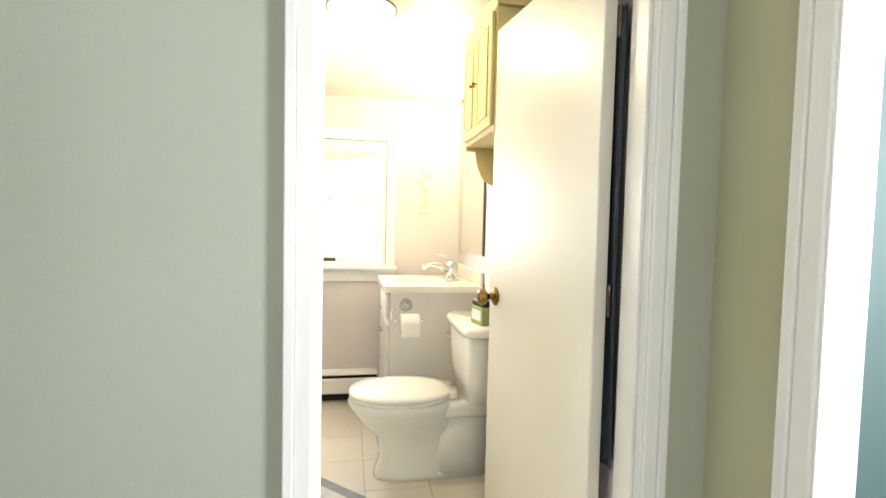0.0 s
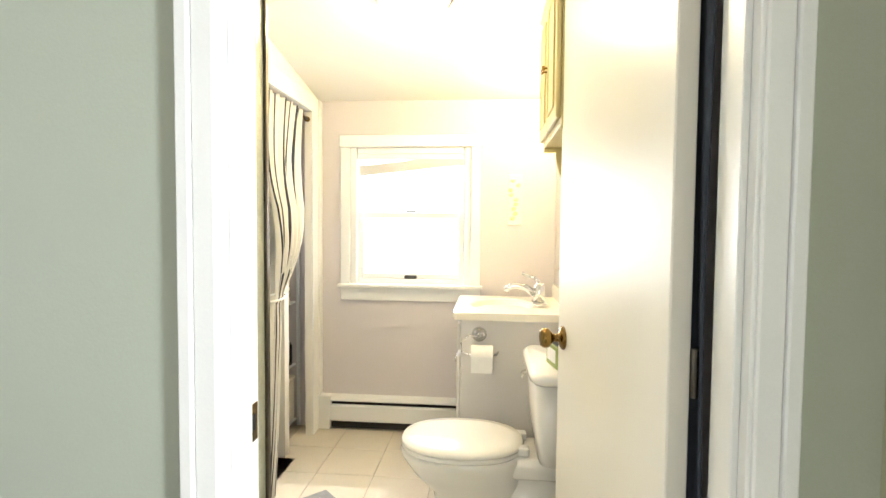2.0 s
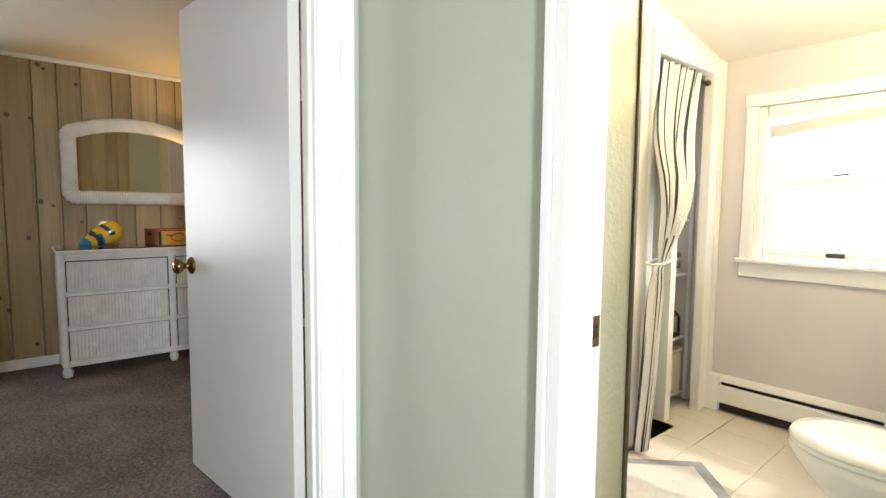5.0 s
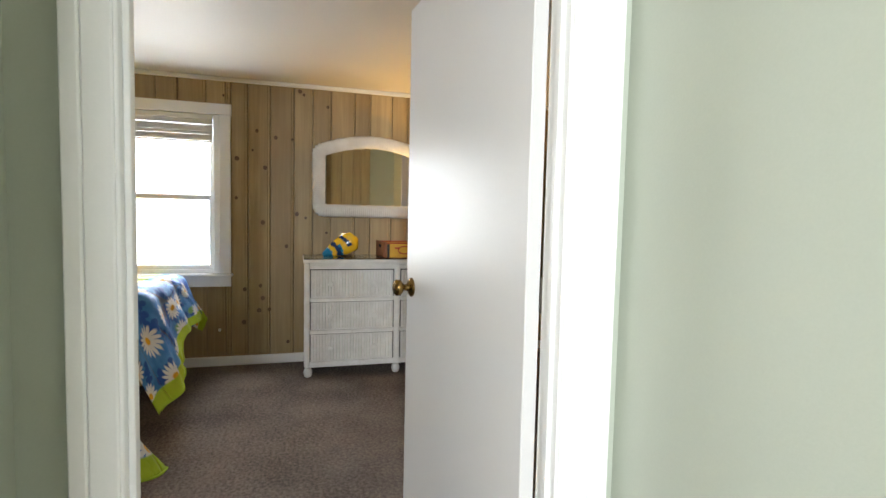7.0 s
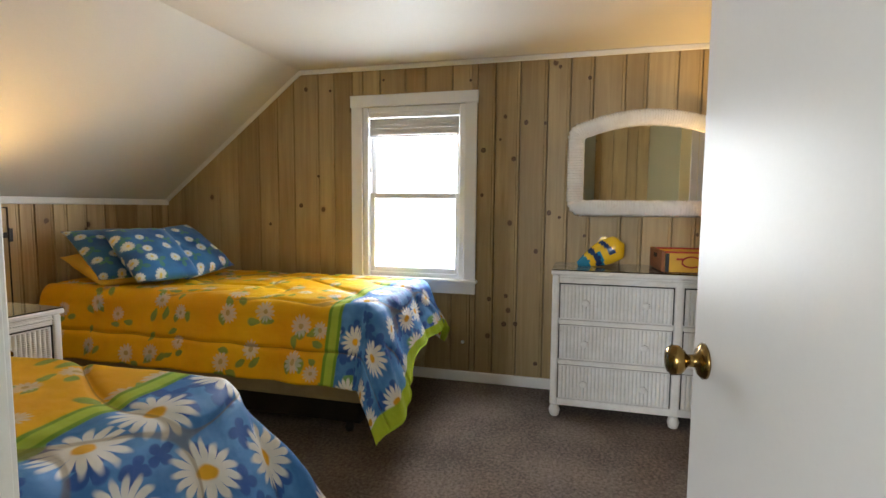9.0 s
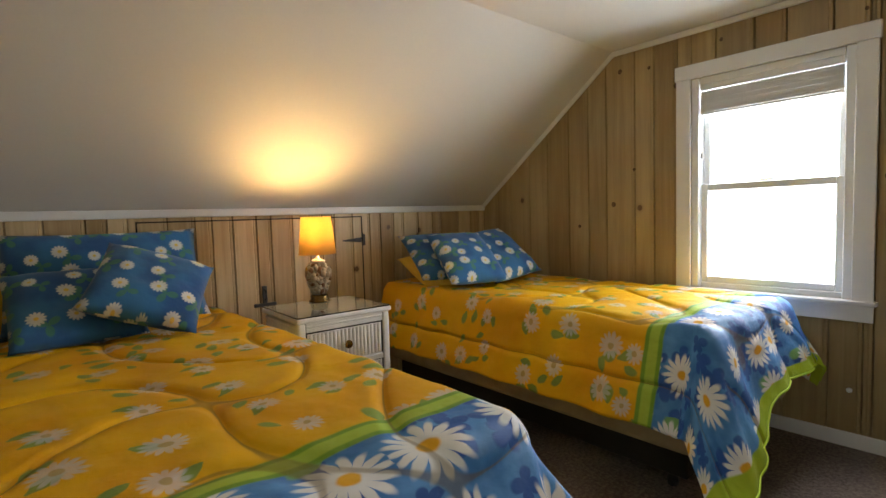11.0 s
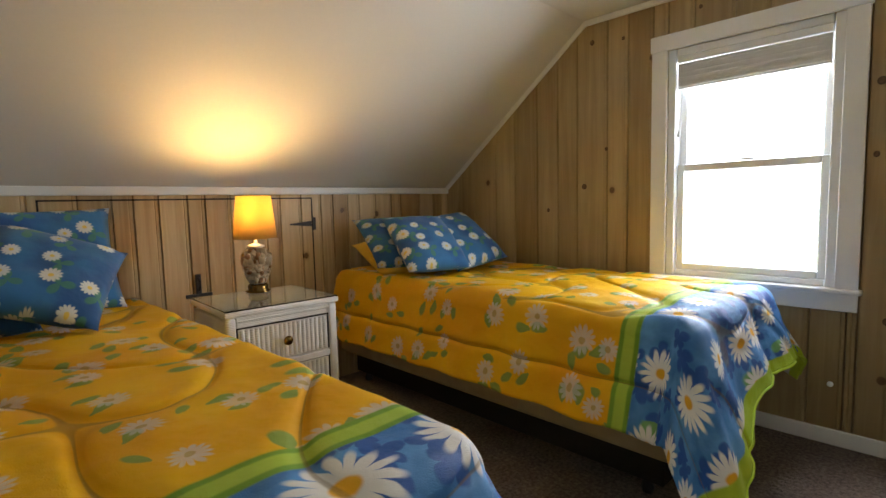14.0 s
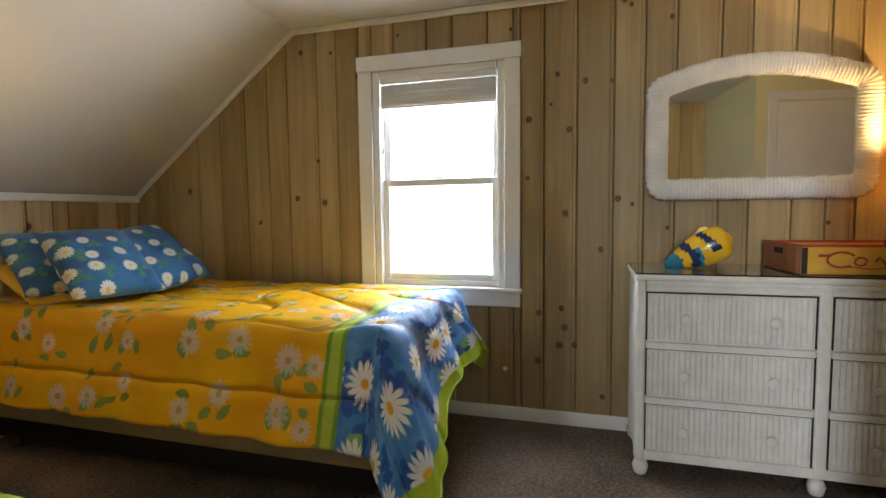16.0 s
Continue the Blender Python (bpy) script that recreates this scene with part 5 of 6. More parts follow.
part("dark_lid", boxed(-0.052, 0.052, -0.058, 0.058, 0.0855, 0.115, bevel=0.006, seg=2), M_PLASTICK, tb, "black top")

van = thing("vanity_cabinet", pose(1.125, 1.66, 0), "pale grey painted bathroom vanity", "vanity")
part("cabinet_body", boxed(0.02, 0.555, 0.012, 0.60, 0.09, 0.845, bevel=0.003), M_VANITY, van)
part("toe_kick", boxed(0.07, 0.555, 0.014, 0.595, 0.0, 0.0895), M_VANITY, van)
dd = part("cabinet_door", boxed(0.0, 0.018, 0.03, 0.30, 0.13, 0.66, bevel=0.004), M_VANITY, van)
part("door_pull", turned([(0.006, 0), (0.006, 0.010), (0.014, 0.016), (0.012, 0.024), (0, 0.025)], 14, Matrix.Translation((0.0, 0.26, 0.58)) @ Matrix.Rotation(-math.pi / 2, 4, "Y")), M_CHROME, dd, "chrome pull", True)
dd = part("cabinet_door", boxed(0.0, 0.018, 0.31, 0.58, 0.13, 0.66, bevel=0.004), M_VANITY, van)
part("door_pull", turned([(0.006, 0), (0.006, 0.010), (0.014, 0.016), (0.012, 0.024), (0, 0.025)], 14, Matrix.Translation((0.0, 0.345, 0.58)) @ Matrix.Rotation(-math.pi / 2, 4, "Y")), M_CHROME, dd, "chrome pull", True)
part("false_drawer", boxed(0.0, 0.018, 0.03, 0.58, 0.69, 0.82, bevel=0.004), M_VANITY, van)

vt = thing("countertop", pose(1.105, 1.645, 0.846), "cream cultured marble vanity top with a moulded basin", "countertop")
bm = bmesh.new()
n = 48
W2, D2, cx, cy = 0.573, 0.63, 0.25, 0.315
outer = []
for k in range(n):
    a = 2 * math.pi * k / n
    c, s = math.cos(a), math.sin(a)
    q = min((W2 - cx if c > 0 else cx) / max(abs(c), 1e-6), (D2 - cy if s > 0 else cy) / max(abs(s), 1e-6))
    outer.append((cx + c * q, cy + s * q))
def ringat(rx, ry, z):
    return [(cx + rx * math.cos(2 * math.pi * k / n), cy + ry * math.sin(2 * math.pi * k / n), z) for k in range(n)]
loft(bm, [[(x, y, 0.0) for x, y in outer], [(x, y, 0.034) for x, y in outer], ringat(0.175, 0.235, 0.034), ringat(0.165, 0.222, 0.026), ringat(0.13, 0.175, -0.05), ringat(0.06, 0.08, -0.085), ringat(0.02, 0.02, -0.09)])
part("marble_slab", bm, M_MARBLE, vt)
part("backsplash", boxed(0.553, 0.573, 0.002, 0.63, 0.0345, 0.115, bevel=0.004), M_MARBLE, vt)
part("drain", turned([(0.022, -0.0895), (0.022, -0.085), (0.010, -0.083)], 18, Matrix.Translation((cx, cy, 0))), M_CHROME, vt)
fc = thing("faucet", pose(1.55, 1.96, 0.8805) @ Matrix.Scale(1.25, 4), "chrome single-lever basin faucet", "faucet")
bm = boxed(-0.028, 0.028, -0.075, 0.075, 0, 0.014, bevel=0.006, seg=2)
part("base_plate", bm, M_CHROME, fc, "", True)
part("faucet_body", turned([(0.026, 0.014), (0.024, 0.05), (0.021, 0.085), (0.012, 0.098), (0.0, 0.10)], 20), M_CHROME, fc, "", True)
part("spout", tube(bmesh.new(), [(-0.015, 0, 0.045), (-0.06, 0, 0.075), (-0.105, 0, 0.082), (-0.135, 0, 0.070), (-0.140, 0, 0.055)], [0.016, 0.015, 0.014, 0.013, 0.013], 12), M_CHROME, fc, "", True)
part("lever", tube(bmesh.new(), [(0.0, 0, 0.095), (-0.02, 0, 0.115), (-0.075, 0, 0.135)], [0.010, 0.009, 0.007], 10), M_CHROME, fc, "", True)

tp = thing("toilet_paper_holder", pose(1.235, 1.672, 0.775), "chrome ring toilet paper holder on the vanity side", "paper holder")
part("mount", turned([(0.036, 0), (0.036, 0.006), (0.024, 0.012), (0.012, 0.030), (0.012, 0.045)], 24, Matrix.Rotation(math.pi / 2, 4, "X")), M_CHROME, tp, "", True)
part("arm", tube(bmesh.new(), [(0.0, -0.045, 0.0), (-0.05, -0.055, 0.0), (-0.085, -0.06, -0.03), (-0.08, -0.06, -0.075), (-0.055, -0.06, -0.085), (0.085, -0.06, -0.085), (0.092, -0.06, -0.070)], 0.005, 8), M_CHROME, tp, "", True)
tr = thing("toilet_paper_roll", pose(1.250, 1.612, 0.690), "white toilet paper roll on its holder", "toilet paper")
part("roll", turned([(0.018, -0.052), (0.052, -0.052), (0.054, -0.048), (0.054, 0.048), (0.052, 0.052), (0.018, 0.052)], 32, Matrix.Rotation(math.pi / 2, 4, "Y") @ Matrix.Translation((0.01, 0, 0))), M_PAPER, tr, "", True)
part("loose_sheet", boxed(-0.050, 0.050, -0.056, -0.0545, -0.075, 0.0, bevel=0.0003), M_PAPER, tr)

ht = thing("baseboard_heater", pose(BX0, BY1, 0), "cream enamelled baseboard heater under the window", "heater")
prof = [(0.0, 0.055), (-0.058, 0.055), (-0.062, 0.065), (-0.062, 0.150), (-0.050, 0.160), (0.0, 0.160)]
part("cover", prism(bmesh.new(), prof, "x", 0.02, 0.915), M_TRIM, ht)
part("damper", prism(bmesh.new(), [(0.0, 0.205), (0.0, 0.213), (-0.045, 0.205), (-0.058, 0.188), (-0.056, 0.182), (-0.040, 0.198)], "x", 0.0, 0.915), M_TRIM, ht)
# near-black boxes fill both heater slots in place of their shade
part("fin_slot", boxed(0.09, 0.915, -0.045, -0.002, 0.1605, 0.197), M_DARK, ht, "dark slot")
part("foot_slot", boxed(0.09, 0.915, -0.054, -0.002, 0.012, 0.0545), M_DARK, ht, "dark gap")
part("end_cap", boxed(-0.002, 0.085, -0.065, 0.0, 0.0, 0.214, bevel=0.006, seg=2), M_TRIM, ht)

cab = thing("wall_cabinet", pose(BX1, 1.445, 1.635), "small cream painted wall cabinet with two doors", "cabinet")
D = 0.175
part("cabinet_body", boxed(-D, 0, -0.53, 0.0, 0, 0.51, bevel=0.004), M_CREAM, cab)
part("cornice", prism(bmesh.new(), [(-D - 0.02, 0.54), (-D - 0.02, 0.53), (-D, 0.5105), (0, 0.5105), (0, 0.54)], "y", -0.55, 0.02), M_CREAM, cab)
for k in range(2):
    y0 = -0.52 + 0.258 * k
    cdoor = part("cabinet_door", boxed(-D - 0.018, -D - 0.001, y0, y0 + 0.252, 0.02, 0.49, bevel=0.004), M_CREAM, cab)
    part("painted_panel", boxed(-D - 0.0205, -D - 0.0185, y0 + 0.05, y0 + 0.202, 0.07, 0.44, bevel=0.001), M_CREAM2, cdoor, "panel with a faded flower painting")
    fr = bmesh.new()
    for a, b, c, d in ((y0 + 0.044, y0 + 0.05, 0.064, 0.446), (y0 + 0.202, y0 + 0.208, 0.064, 0.446), (y0 + 0.05, y0 + 0.202, 0.064, 0.07), (y0 + 0.05, y0 + 0.202, 0.44, 0.446)):
        box(fr, -D - 0.024, -D - 0.0182, a, b, c, d)
    part("panel_beading", fr, M_CREAM, cdoor)
    part("knob", turned([(0.004, 0), (0.004, 0.012), (0.010, 0.016), (0.008, 0.024), (0, 0.025)], 14, Matrix.Translation((-D - 0.018, y0 + (0.232 if k == 0 else 0.02), 0.25)) @ Matrix.Rotation(-math.pi / 2, 4, "Y")), M_BRASS, cdoor, "", True)
for yb in (-0.018, -0.53):
    out = [(0, 0), (-D, 0), (-D, -0.02)] + [(-D + 0.05 + 0.06 * (1 - math.cos(a)) * 0.9, -0.02 - 0.055 * math.sin(a) - 0.10 * (a / 1.57)) for a in [0.2 * k for k in range(8)]] + [(-0.045, -0.185), (-0.01, -0.20), (0, -0.20)]
    part("scroll_bracket", prism(bmesh.new(), out, "y", yb, yb + 0.018), M_CREAM, cab)
part("hook_board", boxed(-0.018, 0, -0.511, -0.0185, -0.19, -0.001), M_CREAM, cab)
for y in (-0.12, -0.26, -0.40):
    part("coat_hook", tube(bmesh.new(), [(-0.018, y, -0.07), (-0.035, y, -0.06), (-0.045, y, -0.08), (-0.03, y, -0.10), (-0.022, y, -0.12), (-0.04, y, -0.145), (-0.06, y, -0.13)], 0.004, 7), M_BLACK, cab, "black wire hook", True)

bmir = thing("bathroom_mirror", pose(BX1, 1.94, 1.06), "frameless bathroom mirror over the vanity", "mirror")
part("mirror_glass", boxed(-0.012, -0.003, -0.28, 0.28, 0, 0.78), M_MIRROR, bmir)
part("edge_strip", boxed(-0.015, -0.002, -0.292, -0.281, -0.005, 0.785), M_STEEL, bmir, "dark metal edge")
vl = thing("vanity_light", pose(BX1, 1.90, 1.99), "brass vanity wall light with a glowing bulb", "light")
part("back_plate", boxed(-0.02, -0.001, -0.10, 0.10, -0.05, 0.05, bevel=0.006), M_BRASS, vl)
part("arm", tube(bmesh.new(), [(-0.02, 0, 0), (-0.07, 0, 0.01), (-0.10, 0, -0.01)], 0.008, 8), M_BRASS, vl)
cl = thing("ceiling_light", pose(0.96, 1.30, bath_z(1.30)), "round frosted flush ceiling light with a metal rim", "light")
part("pan", turned([(0.165, 0.03), (0.165, -0.020), (0.150, -0.024)], 40), M_VINYL, cl, "", True)
part("dome", turned([(0.150, -0.024), (0.155, -0.030), (0.140, -0.060), (0.095, -0.085), (0.04, -0.096), (0.0, -0.098)], 40), M_DOME, cl, "frosted glass dome", True).visible_shadow = False
rim = tube(bmesh.new(), [(0.162 * math.cos(2 * math.pi * k / 40), 0.162 * math.sin(2 * math.pi * k / 40), -0.026) for k in range(40)], 0.006, 6, True)
part("rim", rim, M_STEEL, cl, "dark metal rim", True)
for k in range(3):
    a = 0.5 + 2.094 * k
    part("clip", turned([(0.010, -0.045), (0.012, -0.03), (0.008, -0.02)], 10, Matrix.Translation((0.150 * math.cos(a), 0.150 * math.sin(a), 0))), M_STEEL, cl)

pl = thing("wall_plaque", pose(1.435, BY1, 1.31), "narrow cream plaque with a yellow flower spray", "plaque")
part("board", boxed(-0.042, 0.042, -0.010, -0.001, 0, 0.31, bevel=0.003), M_MARBLE, pl)
bm = bmesh.new()
rnd = random.Random(3)
for k in range(9):
    bmesh.ops.create_icosphere(bm, subdivisions=1, radius=0.018, matrix=Matrix.Translation((rnd.uniform(-0.028, 0.028), -0.013, 0.04 + 0.029 * k)) @ Matrix.Diagonal((1, 0.25, 0.8, 1)))
part("flowers", bm, M_FADED, pl, "yellow flowers", True)
part("lower_edge", boxed(-0.045, 0.045, -0.012, -0.001, -0.005, -0.0005), M_RUGLIGHT, pl)

sw = thing("shower_screen", pose(0.625, BW1, 0), "obscure glass shower screen in a dark metal frame", "shower screen")
part("glass_panel", boxed(-0.004, 0.004, 0.004, 0.500, 0.05, 2.02), M_OBSCURE, sw, "rippled obscure glass").visible_shadow = False
part("post", boxed(-0.012, 0.012, 0.501, 0.522, 0.0, 2.06, bevel=0.003), M_STEEL, sw, "dark metal upright")
part("top_rail", boxed(-0.012, 0.012, 0.001, 0.500, 2.021, 2.06, bevel=0.003), M_STEEL, sw)
part("bottom_rail", boxed(-0.012, 0.012, 0.001, 0.500, 0.0, 0.049, bevel=0.003), M_STEEL, sw)
setting("wall_shower", boxed(BX0 + 0.001, 0.600, 0.64, 0.66, 0, 2.35), M_BATHCEIL, "cream shower side wall", "wall")

# closet opening: casing, rod, curtain, shelves
bm = bmesh.new()
casing_strip(bm, "y", CY0 - 0.068, CY0, BX0, 1, 0, CZ + 0.095, False)
casing_strip(bm, "y", CY1, BY1 - 0.002, BX0, 1, 0, CZ + 0.095, True)
box(bm, BX0, BX0 + 0.016, CY0 + 0.0005, CY1 - 0.0005, CZ, CZ + 0.095, 0.003)
trim("door_frame_closet", bm, "white painted casing round the linen closet", "door frame")
rod = thing("curtain_rod", pose(BX0 - 0.02, CY0, CZ - 0.045), "thin metal curtain rod in the closet opening", "curtain rod")
part("rod", tube(bmesh.new(), [(0, 0.0, 0), (0, CY1 - CY0, 0)], 0.008, 10), M_STEEL, rod, "", True)
part("end_cup", tube(bmesh.new(), [(0, CY1 - CY0 - 0.015, 0), (0, CY1 - CY0, 0)], 0.016, 12), M_BRASS, rod, "", True)


def curtain():
    c = thing("curtain", pose(0, 0, 0), "black and cream striped curtain tied back beside the closet", "curtain")
    bm = bmesh.new()
    uvl = bm.loops.layers.uv.new("UVMap")
    nu, nv = 90, 60
    tie = 0.52
    grid = []
    for j in range(nv + 1):
        f = j / nv
        z = 1.955 - 1.935 * f
        zt = 1.955 - 1.935 * tie
        if f < tie:
            k = (f / tie) ** 1.1
            a, b = CU - 0.03 - 0.09 * k - 0.11 * math.sin(f / tie * math.pi), CU + 0.44 - 0.52 * k ** 0.8 + 0.04 * math.sin(f / tie * math.pi)
            b = max(b, a + 0.06)
        else:
            k = (f - tie) / (1 - tie)
            a, b = CU - 0.15 - 0.10 * k, CU - 0.085 - 0.07 * k + 0.02 * math.sin(k * math.pi)
        x0 = BX0 - 0.02 + 0.07 * min(1, f / 0.3) + 0.05 * math.exp(-((f - 0.38) / 0.13) ** 2)
        row = []
        for i in range(nu + 1):
            s = i / nu
            amp = 0.028 * (0.7 + 0.5 * math.sin(3 * s)) * (1 - 0.55 * math.exp(-((f - tie) / 0.05) ** 2))
            ph = s * 2 * math.pi * 6 + 0.8 * math.sin(f * 5 + s * 4)
            row.append(bm.verts.new((x0 + amp * math.sin(ph) + 0.01, a + (b - a) * s + 0.006 * math.cos(ph), z)))
        grid.append(row)
    for j in range(nv):
        for i in range(nu):
            f = bm.faces.new((grid[j][i], grid[j][i + 1], grid[j + 1][i + 1], grid[j + 1][i]))
            for lp, (a, d) in zip(f.loops, ((i, j), (i + 1, j), (i + 1, j + 1), (i, j + 1))):
                lp[uvl].uv = (a / nu * 1.1, d / nv * 2)
    ob = part("cloth", bm, M_STRIPE, c, "", True)
    sol = ob.modifiers.new("thickness", "SOLIDIFY")
    sol.thickness = 0.002
    zt = 1.955 - 1.935 * tie
    part("tie_back", tube(bmesh.new(), [(BX0 + 0.06 + 0.045 * math.cos(a), CU - 0.10 + 0.075 * math.sin(a), zt + 0.01 * math.sin(a)) for a in [2 * math.pi * k / 20 for k in range(20)]], 0.006, 7, True), M_PAPER, c, "white cord tie", True)


curtain()

su = thing("shelf_unit", pose(-0.08, 2.19, 0), "white wire-framed shelf unit in the closet", "shelf")
for sx in (-0.14, 0.14):
    for sy in (-0.23, 0.17):
        part("post", boxed(sx - 0.010, sx + 0.010, sy - 0.010, sy + 0.010, 0, 1.45, bevel=0.003), M_VINYL, su)
SH = (0.05, 0.41, 0.81, 1.15, 1.42)
for z in SH:
    part("shelf_board", boxed(-0.129, 0.129, -0.219, 0.159, z - 0.012, z, bevel=0.003), M_VINYL, su)
lan = thing("lantern", pose(-0.01, 2.26, 0.4105), "small black metal lantern on the closet shelf", "lantern")
part("base", boxed(-0.05, 0.05, -0.05, 0.05, 0, 0.02, bevel=0.004), M_BLACK, lan)
for sx in (-1, 1):
    for sy in (-1, 1):
        part("upright", boxed(sx * 0.043 - 0.006, sx * 0.043 + 0.006, sy * 0.043 - 0.006, sy * 0.043 + 0.006, 0.0205, 0.13), M_BLACK, lan)
part("roof", turned([(0.062, 0.1305), (0.064, 0.138), (0.026, 0.175), (0.020, 0.19), (0.0, 0.195)], 4, Matrix.Rotation(math.pi / 4, 4, "Z")), M_BLACK, lan)
part("candle", turned([(0.024, 0.0205), (0.024, 0.09), (0.0, 0.092)], 14), M_PLASTICK, lan)
jug = thing("storage_bin", pose(-0.04, 2.24, 0.0505), "cream plastic storage canister on the low shelf", "canister")
part("bin", boxed(-0.085, 0.085, -0.10, 0.10, 0, 0.26, bevel=0.018, seg=3), M_MARBLE, jug)
part("bin_lid", boxed(-0.088, 0.088, -0.103, 0.103, 0.2605, 0.285, bevel=0.008, seg=2), M_MARBLE, jug)
part("grip", boxed(-0.02, 0.02, -0.03, 0.03, 0.2855, 0.297, bevel=0.004), M_PLASTICK, jug)
for y, z in ((2.10, 0.8105), (2.25, 0.8105)):
    tw = thing("folded_towel", pose(-0.08, y, z), "folded patterned towel on the closet shelf", "towel", "folded towels")
    for k in range(4):
        part("fold", boxed(-0.12, 0.11, -0.060, 0.060, 0.034 * k, 0.034 * k + 0.032, bevel=0.013, seg=3), (M_RUGLIGHT, M_RUGDARK)[k % 2], tw, "", True)

rug = thing("bath_rug", pose(0.50, 1.07, 0.0005, 0, 0, 45), "grey bordered bath rug lying askew on the tiles", "rug")
part("border", boxed(-0.36, 0.36, -0.36, 0.36, 0, 0.010, bevel=0.004, seg=2), M_RUGDARK, rug, "dark grey border")
part("field", boxed(-0.30, 0.30, -0.30, 0.30, 0.0102, 0.014, bevel=0.002), M_RUGLIGHT, rug, "pale grey pile")

# towel widened to the hinge side; its dark colour doubles as the gap's shade
tow = thing("hanging_towel", pose(1.664, 0.42, 0.55), "dark grey blue towel hanging behind the bathroom door", "towel")
bm = bmesh.new()
nu = 40
for layer in range(1):
    rows = [[bm.verts.new((-0.012 - 0.010 * math.sin(i * 0.9 + 0.3 * j) * (j / 12), -0.265 + 0.52 * i / nu, 1.30 * (1 - j / 12))) for i in range(nu + 1)] for j in range(13)]
    for a, b in zip(rows, rows[1:]):
        for i in range(nu):
            bm.faces.new((a[i], a[i + 1], b[i + 1], b[i]))
tw = part("towel_cloth", bm, painted("slate_towel", (0.03, 0.035, 0.05), (0.05, 0.06, 0.08), 0.95, 20.0, 0.8, 300), tow, "", True)
tw.modifiers.new("thickness", "SOLIDIFY").thickness = 0.006
part("peg", tube(bmesh.new(), [(0.015, 0, 1.28), (-0.02, 0, 1.285), (-0.03, 0, 1.305)], 0.006, 8), M_STEEL, tow)


# ---------------------------------------------------------------- boards and tiles
def board(parent, a0, a1, bottom, top, place, wood=None):
    """One matched board: bevelled edges and a bead. top: height at a place along the wall; place turns (along, out, z) into the world."""
    c, d = 0.0045, 0.0165
    w = a1 - a0
    prof = [(0.0005, 0.001), (c, d), (w - 0.024, d), (w - 0.020, d - 0.003), (w - 0.016, d), (w - 0.0055, d), (w - 0.0008, 0.001)]
    bm = bmesh.new()
    lo = [bm.verts.new(place(a0 + p, o, bottom)) for p, o in prof]
    hi = [bm.verts.new(place(a0 + p, o, top(a0 + p))) for p, o in prof]
    for k in range(len(prof) - 1):
        bm.faces.new((lo[k], lo[k + 1], hi[k + 1], hi[k]))
    bm.faces.new(lo)
    bm.faces.new(hi[::-1])
    part("plank", bm, wood or M_PINE, parent)


def board_run(a, end, seed):
    rnd = random.Random(seed)
    out = []
    while a < end - 0.03:
        w = rnd.choice((0.092, 0.118, 0.118, 0.142, 0.142, 0.168, 0.19))
        b = min(a + w, end)
        if end - b < 0.05:
            b = end
        out.append((a, b))
        a = b
    return out


W0, W1 = WY0 - 0.086, WY1 + 0.086
def west(a, o, z):
    return (WEST + o, a, z)
LEFT = [KNEE + 0.018, -3.74, -3.56, -3.354, -3.176, -2.982, -2.816, -2.672, -2.464, -2.333, W0]
OVER = [W0, -2.103, -1.965, -1.768, -1.617, -1.418, -1.278, W1]
RIGHT = [W1, -1.113, -0.944, -0.761, -0.615, -0.469, -0.273, -0.142, 0.04, 0.178]
for a, b in list(zip(LEFT, LEFT[1:])) + list(zip(RIGHT, RIGHT[1:])) + board_run(RIGHT[-1], NORTH, 3):
    board(wall_west, a, b, 0.0, lambda y: roof_z(y) - 0.004, west)
for a, b in zip(OVER, OVER[1:]):
    board(wall_west, a, b, 0.0, lambda y: WZ0 - 0.107, west)
    board(wall_west, a, b, WZ1 + 0.087, lambda y: roof_z(y) - 0.004, west)
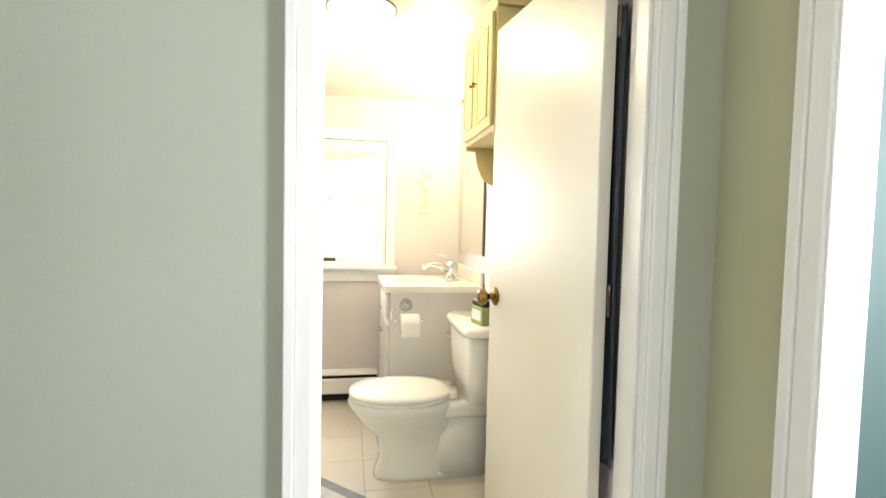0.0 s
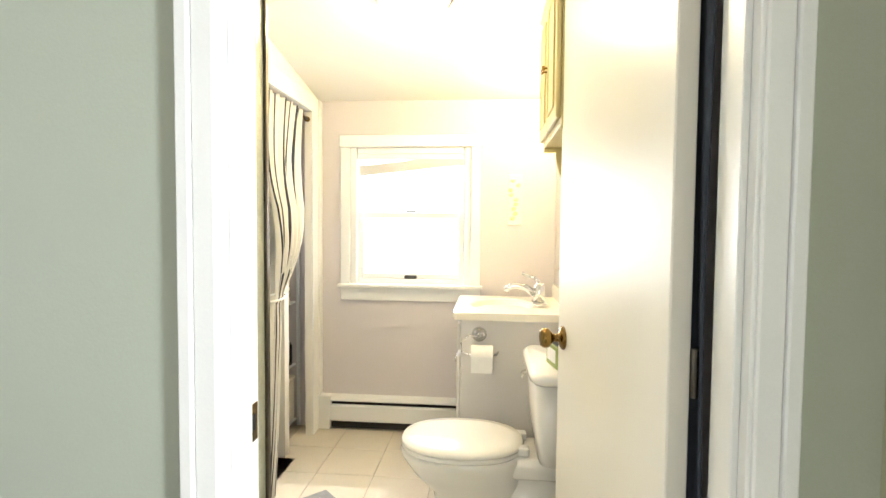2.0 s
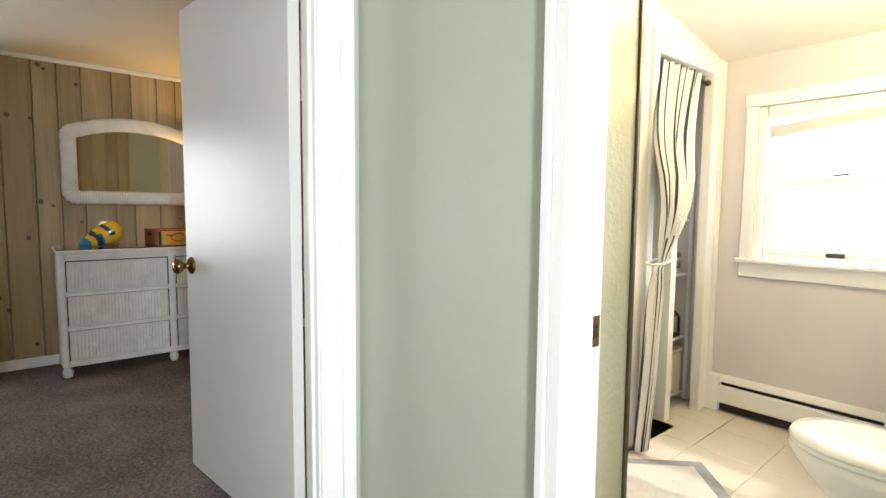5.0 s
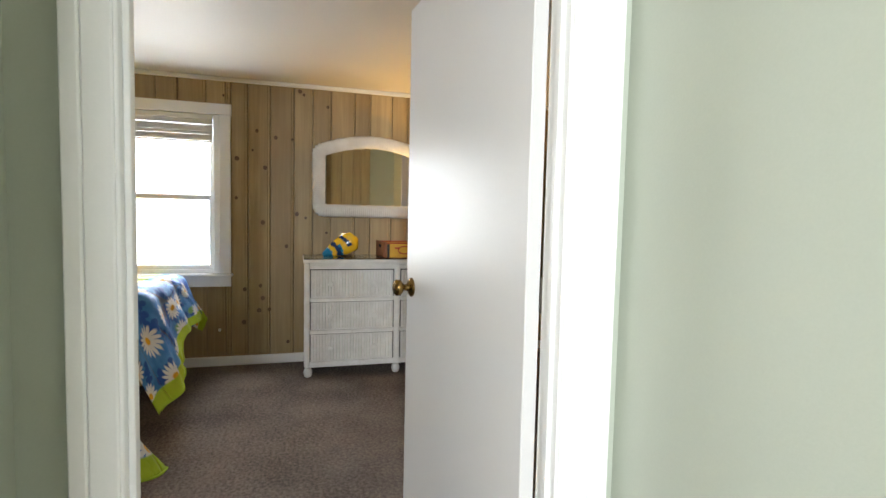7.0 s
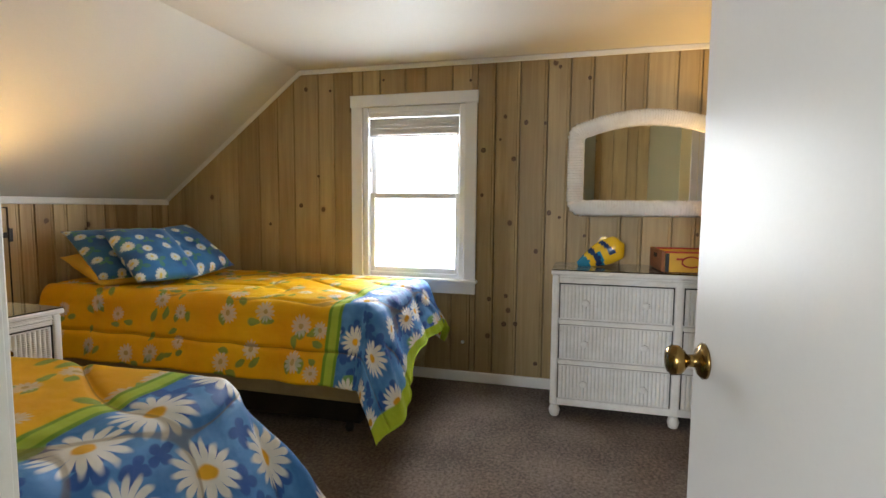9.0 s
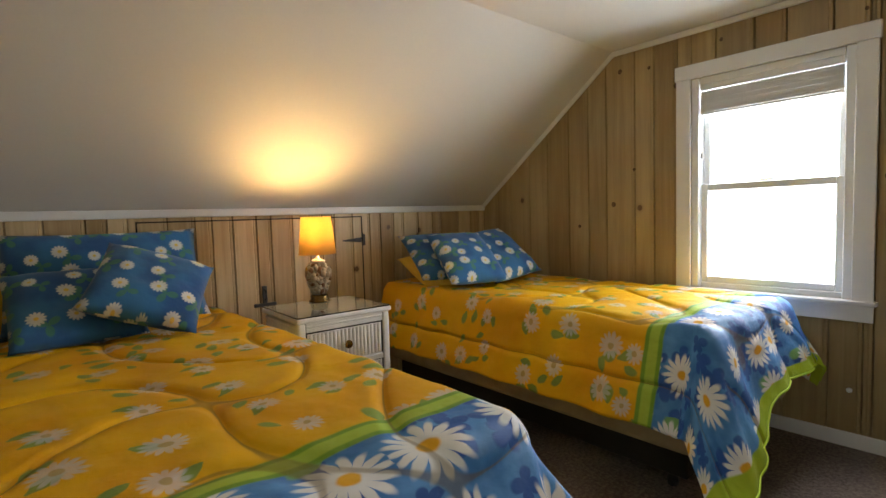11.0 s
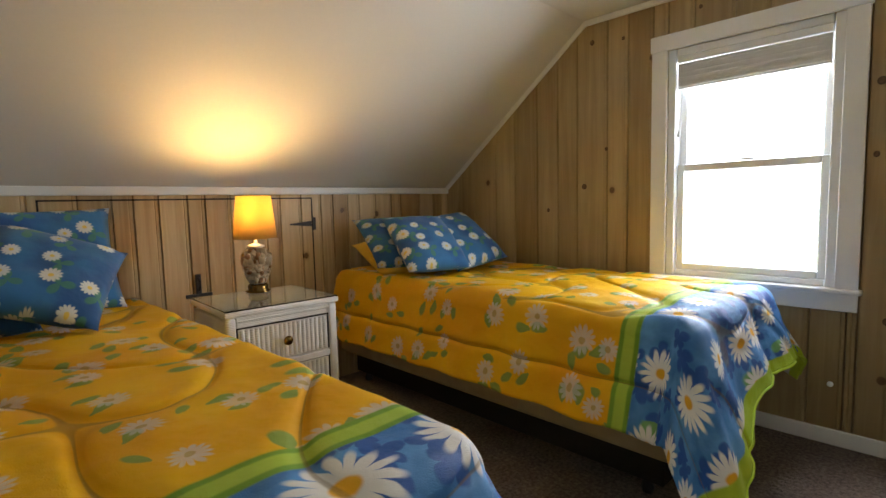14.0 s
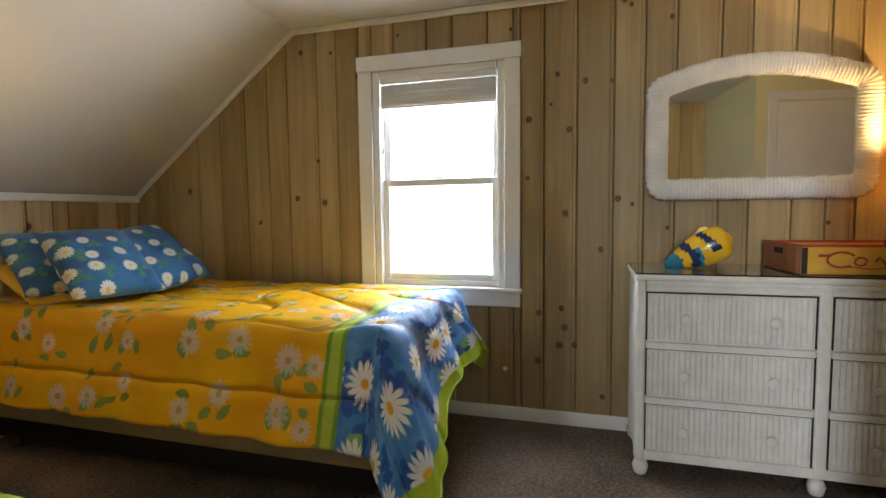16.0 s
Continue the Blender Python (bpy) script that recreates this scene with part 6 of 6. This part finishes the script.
KNOTS = [(-2.366, 2.120), (-2.195, 1.971), (-2.470, 1.488), (-2.567, 2.141), (-2.894, 1.116), (-1.293, 2.140), (-1.046, 1.883), (-0.904, 1.839), (-0.776, 1.830),
         (-1.196, 1.658), (-0.984, 1.595), (-1.079, 1.730), (-1.202, 1.347), (-0.738, 1.228), (-0.668, 1.198), (-0.500, 1.077), (-0.496, 2.113), (-0.686, 2.195),
         (-1.938, 2.176), (-1.140, 0.613), (-1.020, 0.641), (-1.031, 0.439), (-0.951, 0.445), (-0.805, 0.171), (0.192, 1.099), (-0.820, 0.963), (-2.621, 1.264)]
knot_mesh = None
rnd = random.Random(21)
for ky, kz in KNOTS:
    if knot_mesh is None:
        ob = part("knot", turned([(0.0165, 0.0), (0.016, 0.0006), (0.0, 0.0008)], 14), M_KNOT, wall_west)
        knot_mesh = ob.data
    else:
        ob = new("knot", knot_mesh)
        ob.parent = wall_west
    k = rnd.uniform(0.6, 1.1)
    ob.matrix_local = pose(WEST + 0.0165, ky, kz, 0, 90, 0) @ Matrix.Diagonal((k, k * rnd.uniform(0.8, 1.0), 1, 1))
def south(a, o, z):
    return (-a, KNEE + o, z)
for a, b in board_run(-EAST, -WEST - 0.018, 7):
    board(wall_knee, a, b, 0.0, lambda y: KNEE_Z - 0.002, south, M_PINEPALE)
def eastw(a, o, z):
    return (EAST + 0.018 - o, -a, z)
for a, b in board_run(1.202, -KNEE - 0.018, 9):
    board(wall_east, a, b, 0.0, lambda y: roof_z(-y) - 0.004, eastw, M_PINEEAST)
def innerw(a, o, z):
    return (BX0 - 0.321 - o, -a, z)
wall_inner = bpy.data.objects["wall_bedroom_return"]
for a, b in board_run(-0.774, -0.136, 12):
    board(wall_inner, a, b, 0.0, lambda y: CEIL - 0.004, innerw, M_PINEEAST)

TS = 0.305
tile_mesh = None
for i in range(6):
    for j in range(9):
        x0, y0 = BX0 - 0.44 + 0.02 + i * TS + TS, BW1 + 0.09 + (j - 1) * TS
        if x0 + TS > BX1 + 0.10 or y0 + TS > BY1 + 0.30:
            continue
        if tile_mesh is None:
            bm = boxed(0.0015, TS - 0.0015, 0.0015, TS - 0.0015, -0.0055, 0.0, bevel=0.0015)
            ob = part("tile", bm, M_TILE, floor_bath)
            tile_mesh = ob.data
        else:
            ob = new("tile", tile_mesh)
            ob.parent = floor_bath
        ob.location = (x0, y0, 0)
